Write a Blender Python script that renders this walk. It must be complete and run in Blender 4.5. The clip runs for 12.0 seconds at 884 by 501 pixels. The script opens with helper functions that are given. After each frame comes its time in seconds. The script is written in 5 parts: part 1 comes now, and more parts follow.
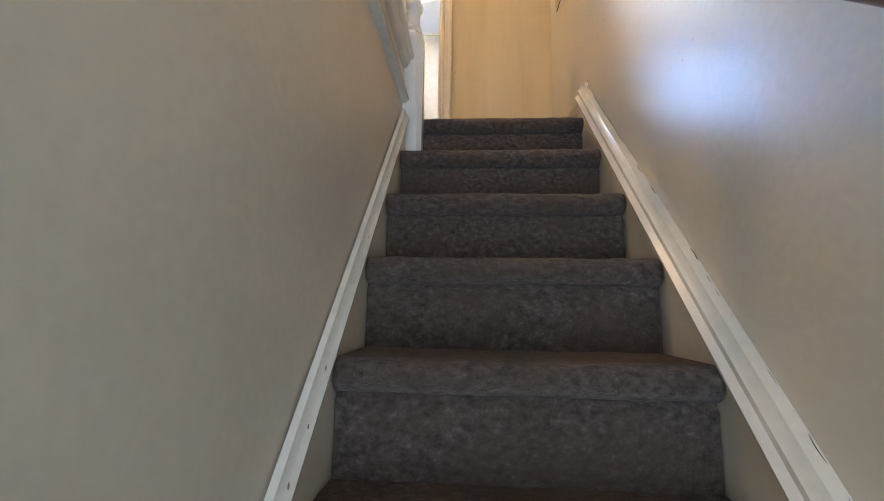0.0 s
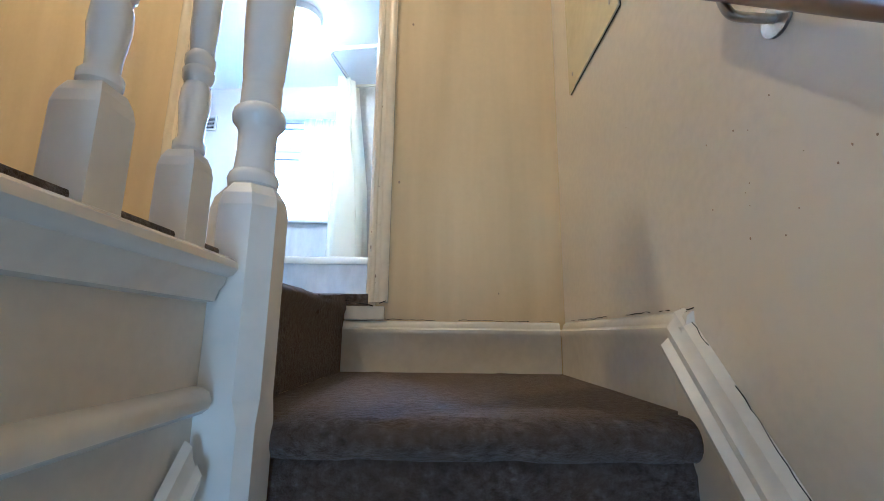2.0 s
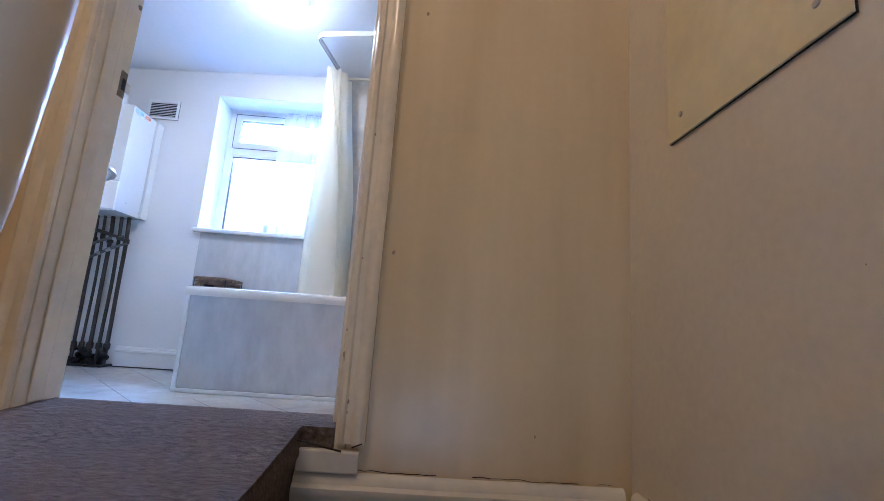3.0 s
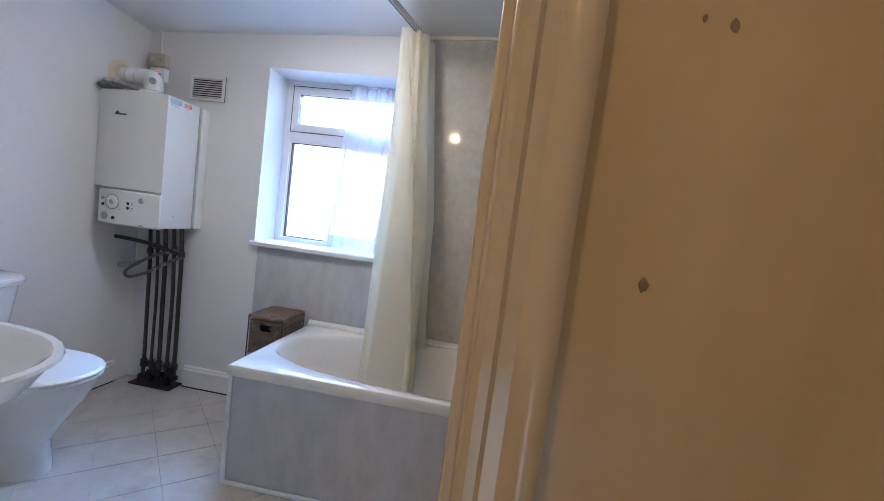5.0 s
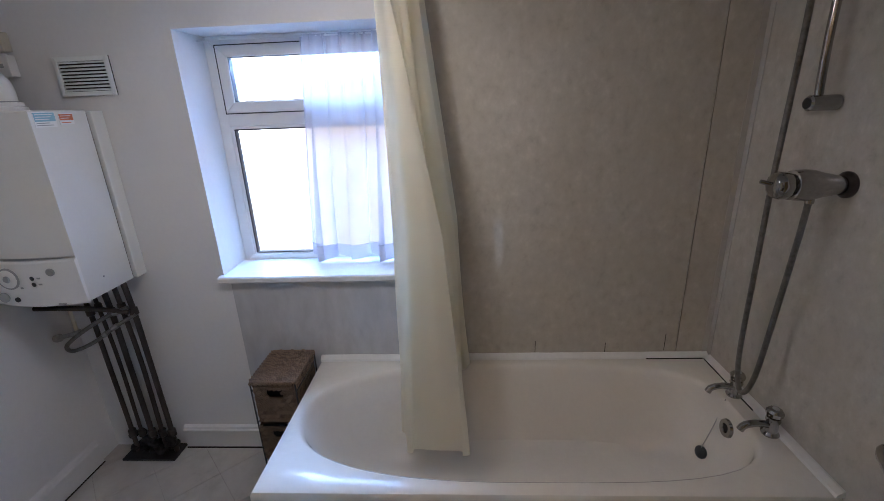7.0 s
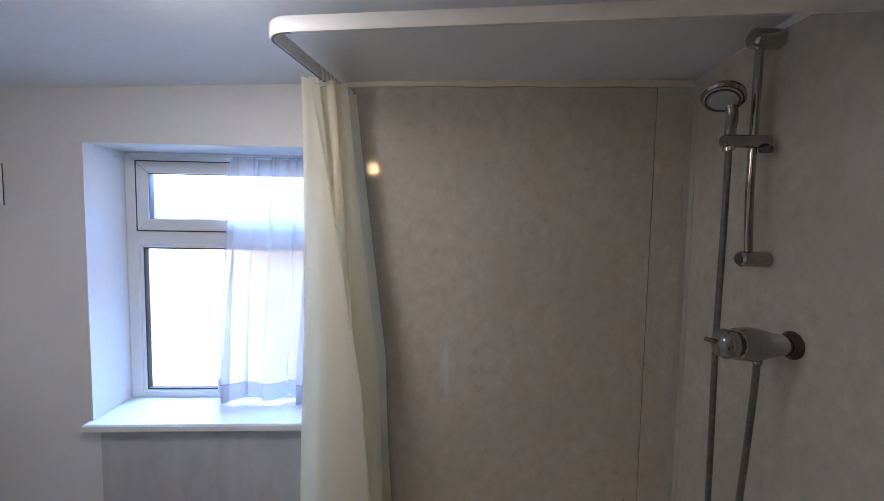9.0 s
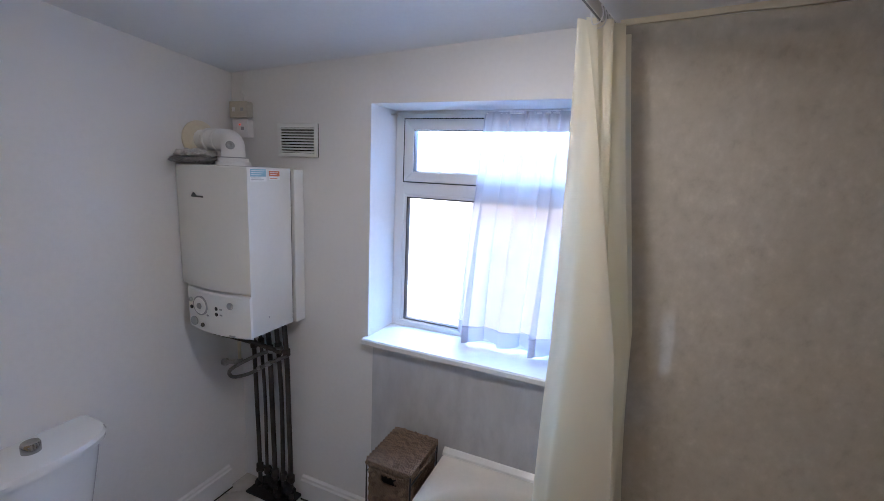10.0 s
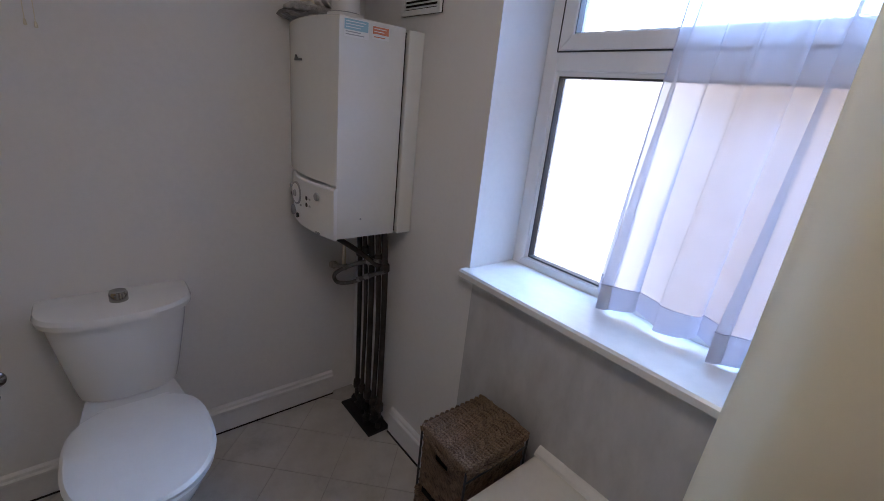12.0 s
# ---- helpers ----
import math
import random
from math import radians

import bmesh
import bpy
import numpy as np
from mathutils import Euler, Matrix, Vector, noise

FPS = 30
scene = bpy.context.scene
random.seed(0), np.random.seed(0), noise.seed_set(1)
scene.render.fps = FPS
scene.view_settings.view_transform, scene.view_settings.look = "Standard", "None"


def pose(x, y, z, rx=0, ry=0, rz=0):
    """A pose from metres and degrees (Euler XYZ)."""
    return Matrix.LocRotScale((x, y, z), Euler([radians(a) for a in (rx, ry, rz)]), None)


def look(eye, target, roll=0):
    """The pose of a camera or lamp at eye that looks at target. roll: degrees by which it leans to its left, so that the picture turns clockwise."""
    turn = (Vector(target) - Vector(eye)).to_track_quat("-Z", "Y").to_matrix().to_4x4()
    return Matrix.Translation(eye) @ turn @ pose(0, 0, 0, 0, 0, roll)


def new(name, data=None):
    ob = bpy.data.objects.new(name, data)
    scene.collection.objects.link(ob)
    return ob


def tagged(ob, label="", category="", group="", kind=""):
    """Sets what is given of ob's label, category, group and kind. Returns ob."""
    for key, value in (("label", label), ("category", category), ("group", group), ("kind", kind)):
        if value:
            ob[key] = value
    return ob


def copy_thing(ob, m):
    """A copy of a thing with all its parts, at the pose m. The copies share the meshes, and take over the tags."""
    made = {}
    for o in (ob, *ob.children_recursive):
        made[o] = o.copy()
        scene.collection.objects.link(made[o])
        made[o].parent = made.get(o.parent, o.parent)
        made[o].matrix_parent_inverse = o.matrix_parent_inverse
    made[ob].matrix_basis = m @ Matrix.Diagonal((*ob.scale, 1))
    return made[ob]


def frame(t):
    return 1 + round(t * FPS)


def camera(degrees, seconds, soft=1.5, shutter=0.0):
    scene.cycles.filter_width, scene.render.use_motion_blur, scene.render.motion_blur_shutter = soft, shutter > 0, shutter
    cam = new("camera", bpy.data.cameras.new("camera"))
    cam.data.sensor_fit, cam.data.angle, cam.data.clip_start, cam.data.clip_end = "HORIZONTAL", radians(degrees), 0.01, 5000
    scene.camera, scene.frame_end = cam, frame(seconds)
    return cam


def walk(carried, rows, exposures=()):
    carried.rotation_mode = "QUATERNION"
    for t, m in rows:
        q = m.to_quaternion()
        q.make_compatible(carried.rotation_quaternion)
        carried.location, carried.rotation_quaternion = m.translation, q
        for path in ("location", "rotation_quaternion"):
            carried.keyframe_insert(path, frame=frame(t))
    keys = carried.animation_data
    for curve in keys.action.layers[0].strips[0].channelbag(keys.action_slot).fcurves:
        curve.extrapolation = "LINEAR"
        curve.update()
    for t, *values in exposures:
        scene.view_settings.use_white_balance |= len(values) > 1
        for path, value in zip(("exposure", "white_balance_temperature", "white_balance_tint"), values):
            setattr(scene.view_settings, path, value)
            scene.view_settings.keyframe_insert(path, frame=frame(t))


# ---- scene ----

# ---------------------------------------------------------------- camera
PATH = [
    (0, (1.162, -4.144, -0.789), (1.028, -2.168, -0.515), 1.0),
    (0.5, (1.153, -3.869, -0.561), (1.003, -1.892, -0.297), 0.8),
    (0.7, (1.169, -3.767, -0.525), (1.021, -1.8, -0.194), 1.9),
    (1, (1.236, -3.608, -0.414), (1.173, -1.648, -0.022), 2.2),
    (1.5, (1.186, -3.424, -0.191), (1.123, -1.463, 0.195), 1.7),
    (2, (1.208, -3.25, 0.037), (1.215, -1.288, 0.423), 0.7),
    (2.5, (1.177, -3.06, 0.201), (1.192, -1.111, 0.649), 0.8),
    (3, (1.142, -2.829, 0.381), (1.209, -0.861, 0.728), 4.0),
    (3.2, (1.133, -2.75, 0.465), (1.103, -0.764, 0.699), 3.9),
    (3.6, (1.12, -2.61, 0.655), (1.03, -0.625, 0.80), 4.3),
    (4.2, (1.085, -2.43, 0.925), (0.90, -0.445, 0.92), 5.0),
    (4.8, (1.036, -2.267, 1.104), (0.774, -0.287, 0.998), 5.9),
    (5, (0.996, -2.221, 1.161), (0.717, -0.247, 1.01), 7.2),
    (5.2, (0.937, -2.172, 1.244), (0.538, -0.221, 1.052), 5.4),
    (5.5, (0.824, -2.133, 1.359), (0.033, -0.334, 0.985), 1.0),
    (6, (0.65, -2.008, 1.431), (-0.391, -0.376, 0.927), -1.1),
    (6.1, (0.634, -1.958, 1.451), (-0.389, -0.327, 0.909), -2.0),
    (6.5, (0.595, -1.822, 1.552), (-0.1, -0.04, 0.967), -2.2),
    (7, (0.654, -1.661, 1.562), (0.548, 0.23, 0.916), -2.3),
    (7.2, (0.68, -1.629, 1.54), (0.853, 0.248, 0.872), -1.7),
    (8.8, (0.752, -1.51, 1.634), (1.022, 0.468, 1.504), 1.1),
    (9, (0.742, -1.49, 1.616), (0.84, 0.503, 1.474), 1.0),
    (9.5, (0.666, -1.452, 1.622), (0.333, 0.501, 1.352), 1.7),
    (10, (0.572, -1.469, 1.606), (-0.199, 0.341, 1.245), 2.6),
    (10.5, (0.536, -1.462, 1.554), (-0.641, 0.093, 1.107), 1.9),
    (11, (0.483, -1.332, 1.503), (-0.786, 0.104, 0.927), 2.6),
    (11.2, (0.464, -1.266, 1.509), (-0.799, 0.16, 0.9), 3.0),
    (11.5, (0.47, -1.131, 1.477), (-0.86, 0.224, 0.851), 3.6),
    (12, (0.522, -0.887, 1.393), (-0.915, 0.339, 0.736), 6.0),
]
EXPOSURE = [(0.0, 2.25, 5100, 11), (0.5, 2.5, 4550, 6), (1.0, 2.5, 4350, 6), (1.5, 2.4, 4350, 5), (2.0, 2.1, 4100, 3), (2.5, 1.65, 4050, 7), (3.2, 1.15, 4500, 17),
            (4.8, 0.6, 5000, 14), (5.5, 0.25, 5150, 14), (6.0, 0.25, 5200, 15), (6.5, -0.1, 5250, 16), (7.0, -0.2, 5300, 17), (9.0, -0.15, 5250, 16),
            (9.5, 0.0, 5250, 15), (10.0, -0.1, 5300, 17), (10.5, -0.25, 5350, 19), (12.0, -0.83, 5800, 20)]
cam = camera(91.6, 12.0, 0.85)
walk(cam, [(t, look(eye, target, roll)) for t, eye, target, roll in PATH], EXPOSURE)

# ---------------------------------------------------------------- world and light
world = bpy.data.worlds.new("sky")
scene.world = world
world.use_nodes = True
wn = world.node_tree.nodes
sky = wn.new("ShaderNodeTexSky")
sky.sky_type, sky.sun_disc = "NISHITA", False
sky.sun_elevation, sky.sun_rotation = radians(38), radians(150)
wn["Background"].inputs["Strength"].default_value = 0.15
world.node_tree.links.new(sky.outputs[0], wn["Background"].inputs["Color"])


def lamp(name, kind, m, energy, color, size=0.1, size_y=0.0):
    data = bpy.data.lights.new(name, kind)
    data.energy, data.color = energy, color
    if kind == "AREA":
        data.size = size
        if size_y:
            data.shape, data.size_y = "RECTANGLE", size_y
    elif kind == "SUN":
        data.angle = size
    else:
        data.shadow_soft_size = size
    ob = new(name, data)
    ob.matrix_world = m
    return ob


lamp("window_daylight", "AREA", look((-0.10, 1.05, 2.20), (0.20, -1.0, 0.85)), 76, (0.36, 0.62, 1.0), 1.0, 0.9)
lamp("window_skylight", "AREA", look((0.05, 0.62, 2.05), (0.05, 0.02, 0.95)), 9, (0.24, 0.50, 1.0), 0.8, 0.5)
# Lamp out of view, inferred from the landing's warm walls and reflected spots.
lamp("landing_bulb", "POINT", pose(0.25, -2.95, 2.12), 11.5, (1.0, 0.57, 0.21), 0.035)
lamp("bathroom_bulb", "AREA", look((0.26, -0.72, 2.045), (0.261, -0.72, 0)), 4.4, (1.0, 0.84, 0.65), 0.2)
lamp("bathroom_bulb_rim", "POINT", pose(0.26, -0.72, 1.99), 2.8, (1.0, 0.84, 0.65), 0.1)
# Unseen fill light added at the stair foot; no door stands there.
lamp("stair_foot_fill", "AREA", look((1.24, -6.1, -1.3), (1.24, 0, -0.6)), 5.6, (0.84, 0.95, 0.96), 0.6, 1.6)
lamp("sun", "SUN", look((-3, -4, 5), (0, 0, 0)), 5, (1.0, 0.95, 0.88), radians(0.5))

# ---------------------------------------------------------------- materials


def mat(name, color, rough=0.6, metal=0.0, vary=0.06, scale=3.0, grain=120.0, bump=0.0, stain=None, coat=0.0, spec=0.5, rvary=0.0, streak=1.0):
    """Painted or solid surface: cloudy variation, fine grain, optional stain colour and relief."""
    m = bpy.data.materials.new(name)
    m.use_nodes = True
    nt = m.node_tree
    n, l = nt.nodes, nt.links
    b = n["Principled BSDF"]
    b.inputs["Roughness"].default_value = rough
    b.inputs["Metallic"].default_value = metal
    b.inputs["Coat Weight"].default_value = coat
    b.inputs["Specular IOR Level"].default_value = spec
    tc = n.new("ShaderNodeTexCoord")
    big = n.new("ShaderNodeTexNoise")
    big.inputs["Scale"].default_value, big.inputs["Detail"].default_value = scale, 5
    fine = n.new("ShaderNodeTexNoise")
    fine.inputs["Scale"].default_value, fine.inputs["Detail"].default_value = grain, 3
    mp = n.new("ShaderNodeMapping")
    mp.inputs["Scale"].default_value = (1, 1, streak)
    l.new(tc.outputs["Object"], mp.inputs["Vector"])
    l.new(mp.outputs[0], big.inputs["Vector"])
    l.new(tc.outputs["Object"], fine.inputs["Vector"])
    add = n.new("ShaderNodeMath")
    add.operation = "MULTIPLY_ADD"
    l.new(fine.outputs["Fac"], add.inputs[0])
    add.inputs[1].default_value = 0.5 if streak == 1.0 else 0.1
    l.new(big.outputs["Fac"], add.inputs[2])
    ramp = n.new("ShaderNodeValToRGB")
    e = ramp.color_ramp.elements
    lo = tuple(c * (1 - vary) for c in color) if stain is None else stain
    e[0].position, e[0].color = 0.45 if streak == 1.0 else 0.35, (*lo, 1)
    e[1].position, e[1].color = 0.85 if streak == 1.0 else 0.72, (*(min(1, c * (1 + vary)) for c in color), 1)
    l.new(add.outputs[0], ramp.inputs["Fac"])
    l.new(ramp.outputs["Color"], b.inputs["Base Color"])
    if rvary:
        mr = n.new("ShaderNodeMapRange")
        mr.inputs["To Min"].default_value, mr.inputs["To Max"].default_value = rough - rvary, rough + rvary
        l.new(big.outputs["Fac"], mr.inputs["Value"])
        l.new(mr.outputs[0], b.inputs["Roughness"])
    if bump:
        bp = n.new("ShaderNodeBump")
        bp.inputs["Strength"].default_value, bp.inputs["Distance"].default_value = bump, 0.004
        l.new(fine.outputs["Fac"], bp.inputs["Height"])
        l.new(bp.outputs[0], b.inputs["Normal"])
    return m


def speckle(name, stops, scale, rough, bump=0.0, stretch=(1, 1, 1), detail=6.0, distance=0.004, second=None):
    """Colour from a noise ramp; stretch sets the grain's direction; second adds soft clouds of a second colour."""
    m = bpy.data.materials.new(name)
    m.use_nodes = True
    nt = m.node_tree
    n, l = nt.nodes, nt.links
    b = n["Principled BSDF"]
    b.inputs["Roughness"].default_value = rough
    tc = n.new("ShaderNodeTexCoord")
    mp = n.new("ShaderNodeMapping")
    mp.inputs["Scale"].default_value = stretch
    l.new(tc.outputs["Object"], mp.inputs["Vector"])
    ns = n.new("ShaderNodeTexNoise")
    ns.inputs["Scale"].default_value, ns.inputs["Detail"].default_value = scale, detail
    ns.inputs["Roughness"].default_value = 0.65
    l.new(mp.outputs[0], ns.inputs["Vector"])
    ramp = n.new("ShaderNodeValToRGB")
    while len(ramp.color_ramp.elements) < len(stops):
        ramp.color_ramp.elements.new(0.5)
    for el, (pos, col) in zip(ramp.color_ramp.elements, stops):
        el.position, el.color = pos, (*col, 1)
    l.new(ns.outputs["Fac"], ramp.inputs["Fac"])
    out = ramp.outputs["Color"]
    if second:
        col, sc, amount = second
        cl = n.new("ShaderNodeTexNoise")
        cl.inputs["Scale"].default_value, cl.inputs["Detail"].default_value = sc, 4
        l.new(tc.outputs["Object"], cl.inputs["Vector"])
        mr = n.new("ShaderNodeMapRange")
        mr.inputs["From Min"].default_value, mr.inputs["From Max"].default_value = 0.42, 0.68
        mr.inputs["To Max"].default_value = amount
        l.new(cl.outputs["Fac"], mr.inputs["Value"])
        mx = n.new("ShaderNodeMix")
        mx.data_type = "RGBA"
        l.new(mr.outputs[0], mx.inputs[0])
        l.new(out, mx.inputs[6])
        mx.inputs[7].default_value = (*col, 1)
        out = mx.outputs[2]
    l.new(out, b.inputs["Base Color"])
    if bump:
        bp = n.new("ShaderNodeBump")
        bp.inputs["Strength"].default_value, bp.inputs["Distance"].default_value = bump, distance
        l.new(ns.outputs["Fac"], bp.inputs["Height"])
        l.new(bp.outputs[0], b.inputs["Normal"])
    return m


def sheer(name, color, clear, thin):
    """Cloth that lets light through: diffuse, translucent and, by weave, clear."""
    m = bpy.data.materials.new(name)
    m.use_nodes = True
    n, l = m.node_tree.nodes, m.node_tree.links
    n.remove(n["Principled BSDF"])
    out = n["Material Output"]
    dif, tra, cle = (n.new("ShaderNodeBsdf" + k) for k in ("Diffuse", "Translucent", "Transparent"))
    tc = n.new("ShaderNodeTexCoord")
    ns = n.new("ShaderNodeTexNoise")
    ns.inputs["Scale"].default_value = 6
    l.new(tc.outputs["Object"], ns.inputs["Vector"])
    mr = n.new("ShaderNodeMapRange")
    mr.inputs["To Min"].default_value, mr.inputs["To Max"].default_value = clear * 0.75, clear * 1.25
    l.new(ns.outputs["Fac"], mr.inputs["Value"])
    dif.inputs[0].default_value = tra.inputs[0].default_value = (*color, 1)
    m1, m2 = n.new("ShaderNodeMixShader"), n.new("ShaderNodeMixShader")
    m1.inputs[0].default_value = thin
    l.new(dif.outputs[0], m1.inputs[1])
    l.new(tra.outputs[0], m1.inputs[2])
    l.new(mr.outputs[0], m2.inputs[0])
    l.new(m1.outputs[0], m2.inputs[1])
    l.new(cle.outputs[0], m2.inputs[2])
    l.new(m2.outputs[0], out.inputs[0])
    return m


def glow(name, color, strength):
    m = bpy.data.materials.new(name)
    m.use_nodes = True
    b = m.node_tree.nodes["Principled BSDF"]
    b.inputs["Base Color"].default_value = (*color, 1)
    b.inputs["Emission Color"].default_value = (*color, 1)
    b.inputs["Emission Strength"].default_value = strength
    return m


def weave(name):
    m = bpy.data.materials.new(name)
    m.use_nodes = True
    n, l = m.node_tree.nodes, m.node_tree.links
    b = n["Principled BSDF"]
    b.inputs["Roughness"].default_value = 0.7
    tc = n.new("ShaderNodeTexCoord")
    mp = n.new("ShaderNodeMapping")
    mp.inputs["Rotation"].default_value = (0.5, 0.35, 0.6)
    l.new(tc.outputs["Object"], mp.inputs["Vector"])
    w = n.new("ShaderNodeTexWave")
    w.inputs["Scale"].default_value, w.inputs["Distortion"].default_value = 60, 3.5
    w.inputs["Detail Scale"].default_value = 4
    l.new(mp.outputs[0], w.inputs["Vector"])
    isl = n.new("ShaderNodeNewGeometry")
    ramp = n.new("ShaderNodeValToRGB")
    e = ramp.color_ramp.elements
    e[0].color, e[1].color = (0.085, 0.048, 0.028, 1), (0.42, 0.29, 0.185, 1)
    mx = n.new("ShaderNodeMath")
    mx.operation = "MULTIPLY_ADD"
    l.new(w.outputs["Fac"], mx.inputs[0])
    mx.inputs[1].default_value = 0.45
    sc = n.new("ShaderNodeMath")
    sc.operation = "MULTIPLY"
    sc.inputs[1].default_value = 0.55
    l.new(isl.outputs["Random Per Island"], sc.inputs[0])
    l.new(sc.outputs[0], mx.inputs[2])
    l.new(mx.outputs[0], ramp.inputs["Fac"])
    l.new(ramp.outputs[0], b.inputs["Base Color"])
    bp = n.new("ShaderNodeBump")
    bp.inputs["Strength"].default_value, bp.inputs["Distance"].default_value = 0.8, 0.006
    l.new(w.outputs["Fac"], bp.inputs["Height"])
    l.new(bp.outputs[0], b.inputs["Normal"])
    return m


PAINT = mat("magnolia_paint", (0.70, 0.645, 0.545), 0.37, spec=0.6, vary=0.07, scale=2.2, grain=60, bump=0.12)
PAINT_STREAKED = mat("streaked_magnolia_paint", (0.74, 0.60, 0.36), 0.27, vary=0.06, scale=7, grain=60, bump=0.12, stain=(0.65, 0.51, 0.285), streak=0.1)
PAINT_DARK = mat("magnolia_woodwork", (0.68, 0.625, 0.525), 0.3, vary=0.06, scale=2.5, grain=30, bump=0.08)
GLOSS = mat("gloss_woodwork", (0.77, 0.74, 0.67), 0.22, vary=0.07, scale=5, grain=40, bump=0.07, rvary=0.07)
JAMB = mat("cream_gloss_door_frame", (0.77, 0.68, 0.50), 0.2, vary=0.06, scale=5, grain=40, bump=0.06, rvary=0.06)
GLOSSW = mat("white_gloss_woodwork", (0.80, 0.79, 0.76), 0.2, vary=0.05, scale=6, grain=40, bump=0.06, rvary=0.06)
WHITE = mat("white_wall_paint", (0.79, 0.78, 0.77), 0.55, vary=0.03, scale=1.4, grain=60, bump=0.1)
CEIL = mat("white_ceiling_paint", (0.78, 0.79, 0.80), 0.7, vary=0.03, scale=1.8, grain=70, bump=0.15)
PLASTIC = mat("white_plastic", (0.82, 0.82, 0.81), 0.28, vary=0.02, scale=8, grain=90)
CREAM = mat("cream_plastic", (0.72, 0.66, 0.52), 0.4, vary=0.06, scale=9, grain=90)
CERAMIC = mat("white_ceramic", (0.82, 0.82, 0.81), 0.08, vary=0.015, scale=5, grain=60, coat=0.4)
ENAMEL = mat("ivory_bath_enamel", (0.80, 0.76, 0.69), 0.12, vary=0.03, scale=4, grain=60, coat=0.4)
BOILERW = mat("boiler_enamel", (0.79, 0.79, 0.76), 0.16, vary=0.02, scale=5, grain=80)
CHROME = mat("chrome", (0.37, 0.36, 0.35), 0.10, metal=1.0, vary=0.12, scale=14, grain=80, rvary=0.08)
STEEL = mat("worn_steel", (0.42, 0.41, 0.39), 0.34, metal=1.0, vary=0.2, scale=20, grain=120, rvary=0.1)
BRASSY = mat("worn_brass", (0.22, 0.165, 0.10), 0.4, metal=1.0, vary=0.25, scale=30, grain=120)
PIPE = mat("tarnished_pipe", (0.055, 0.045, 0.04), 0.4, metal=0.55, vary=0.35, scale=12, grain=90, bump=0.2)
BRAID = mat("braided_hose", (0.17, 0.16, 0.15), 0.35, metal=0.9, vary=0.3, scale=60, grain=400, bump=0.5)
BLACK = mat("dark_hole_and_shade", (0.012, 0.011, 0.011), 0.8, vary=0.3, scale=20, grain=60, bump=0.6)
DARKP = mat("dark_plastic", (0.035, 0.037, 0.04), 0.35, vary=0.1)
GREYP = mat("grey_plastic", (0.36, 0.37, 0.38), 0.4, vary=0.05)
BLUEP = mat("blue_print", (0.30, 0.52, 0.62), 0.5, vary=0.05)
REDP = mat("red_print", (0.62, 0.20, 0.10), 0.5, vary=0.05)
WOOD = mat("brown_handrail_wood", (0.16, 0.085, 0.04), 0.3, vary=0.3, scale=8, grain=40)
CARPET = speckle("brown_grey_carpet", [(0.28, (0.024, 0.018, 0.014)), (0.48, (0.094, 0.069, 0.054)), (0.60, (0.140, 0.106, 0.086)), (0.72, (0.235, 0.188, 0.160))],
                 88, 1.0, bump=1.0, detail=9, stretch=(0.7, 1, 0.9), distance=0.014, second=((0.100, 0.066, 0.042), 6.0, 0.7))
pile = CARPET.node_tree.nodes["Principled BSDF"]
pile.inputs["Sheen Weight"].default_value, pile.inputs["Sheen Roughness"].default_value = 0.22, 0.45
pile.inputs["Sheen Tint"].default_value = (0.80, 0.68, 0.62, 1)
PANEL = speckle("mottled_grey_panel", [(0.28, (0.45, 0.42, 0.36)), (0.44, (0.535, 0.50, 0.435)), (0.56, (0.57, 0.535, 0.47)), (0.72, (0.66, 0.62, 0.55))],
                26, 0.06, bump=0.005, stretch=(1, 1, 0.8), detail=12, second=((0.50, 0.47, 0.405), 4.0, 0.5))
BPANEL = speckle("pale_marbled_panel", [(0.25, (0.46, 0.46, 0.47)), (0.55, (0.58, 0.58, 0.59)), (0.8, (0.66, 0.66, 0.66))],
                 14, 0.22, bump=0.02, stretch=(1, 1, 0.4), detail=8, second=((0.5, 0.5, 0.51), 2.5, 0.4))
TILE = speckle("marbled_floor_tile", [(0.28, (0.43, 0.40, 0.36)), (0.46, (0.56, 0.53, 0.49)), (0.6, (0.62, 0.59, 0.55)), (0.78, (0.69, 0.665, 0.63))],
               5, 0.22, bump=0.02, detail=10, second=((0.45, 0.405, 0.35), 2.6, 0.75))
SCUFF = mat("brown_scuff", (0.30, 0.22, 0.15), 0.8, vary=0.3, scale=30)
TRIM = mat("grey_plastic_trim", (0.50, 0.475, 0.435), 0.3, vary=0.05, scale=8)
GROUT = mat("tile_joint", (0.40, 0.37, 0.34), 0.8, vary=0.2, scale=10)
NET = sheer("net_curtain_cloth", (0.84, 0.84, 0.92), 0.42, 0.26)
HEM = sheer("net_curtain_hem", (0.84, 0.84, 0.92), 0.16, 0.26)
CURTAIN = sheer("cream_curtain_cloth", (0.96, 0.92, 0.79), 0.02, 0.62)
WICKER = weave("woven_seagrass")
BRICK = mat("orange_render", (0.88, 0.59, 0.41), 0.9, vary=0.3, scale=6, grain=20)
BACKDROP = glow("bright_sky", (0.97, 0.98, 1.0), 2.3)
LAMPGLOW = glow("lit_diffuser", (1.0, 0.96, 0.9), 6.0)
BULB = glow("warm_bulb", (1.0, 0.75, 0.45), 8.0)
REDLED = glow("red_neon", (1.0, 0.08, 0.03), 2.0)

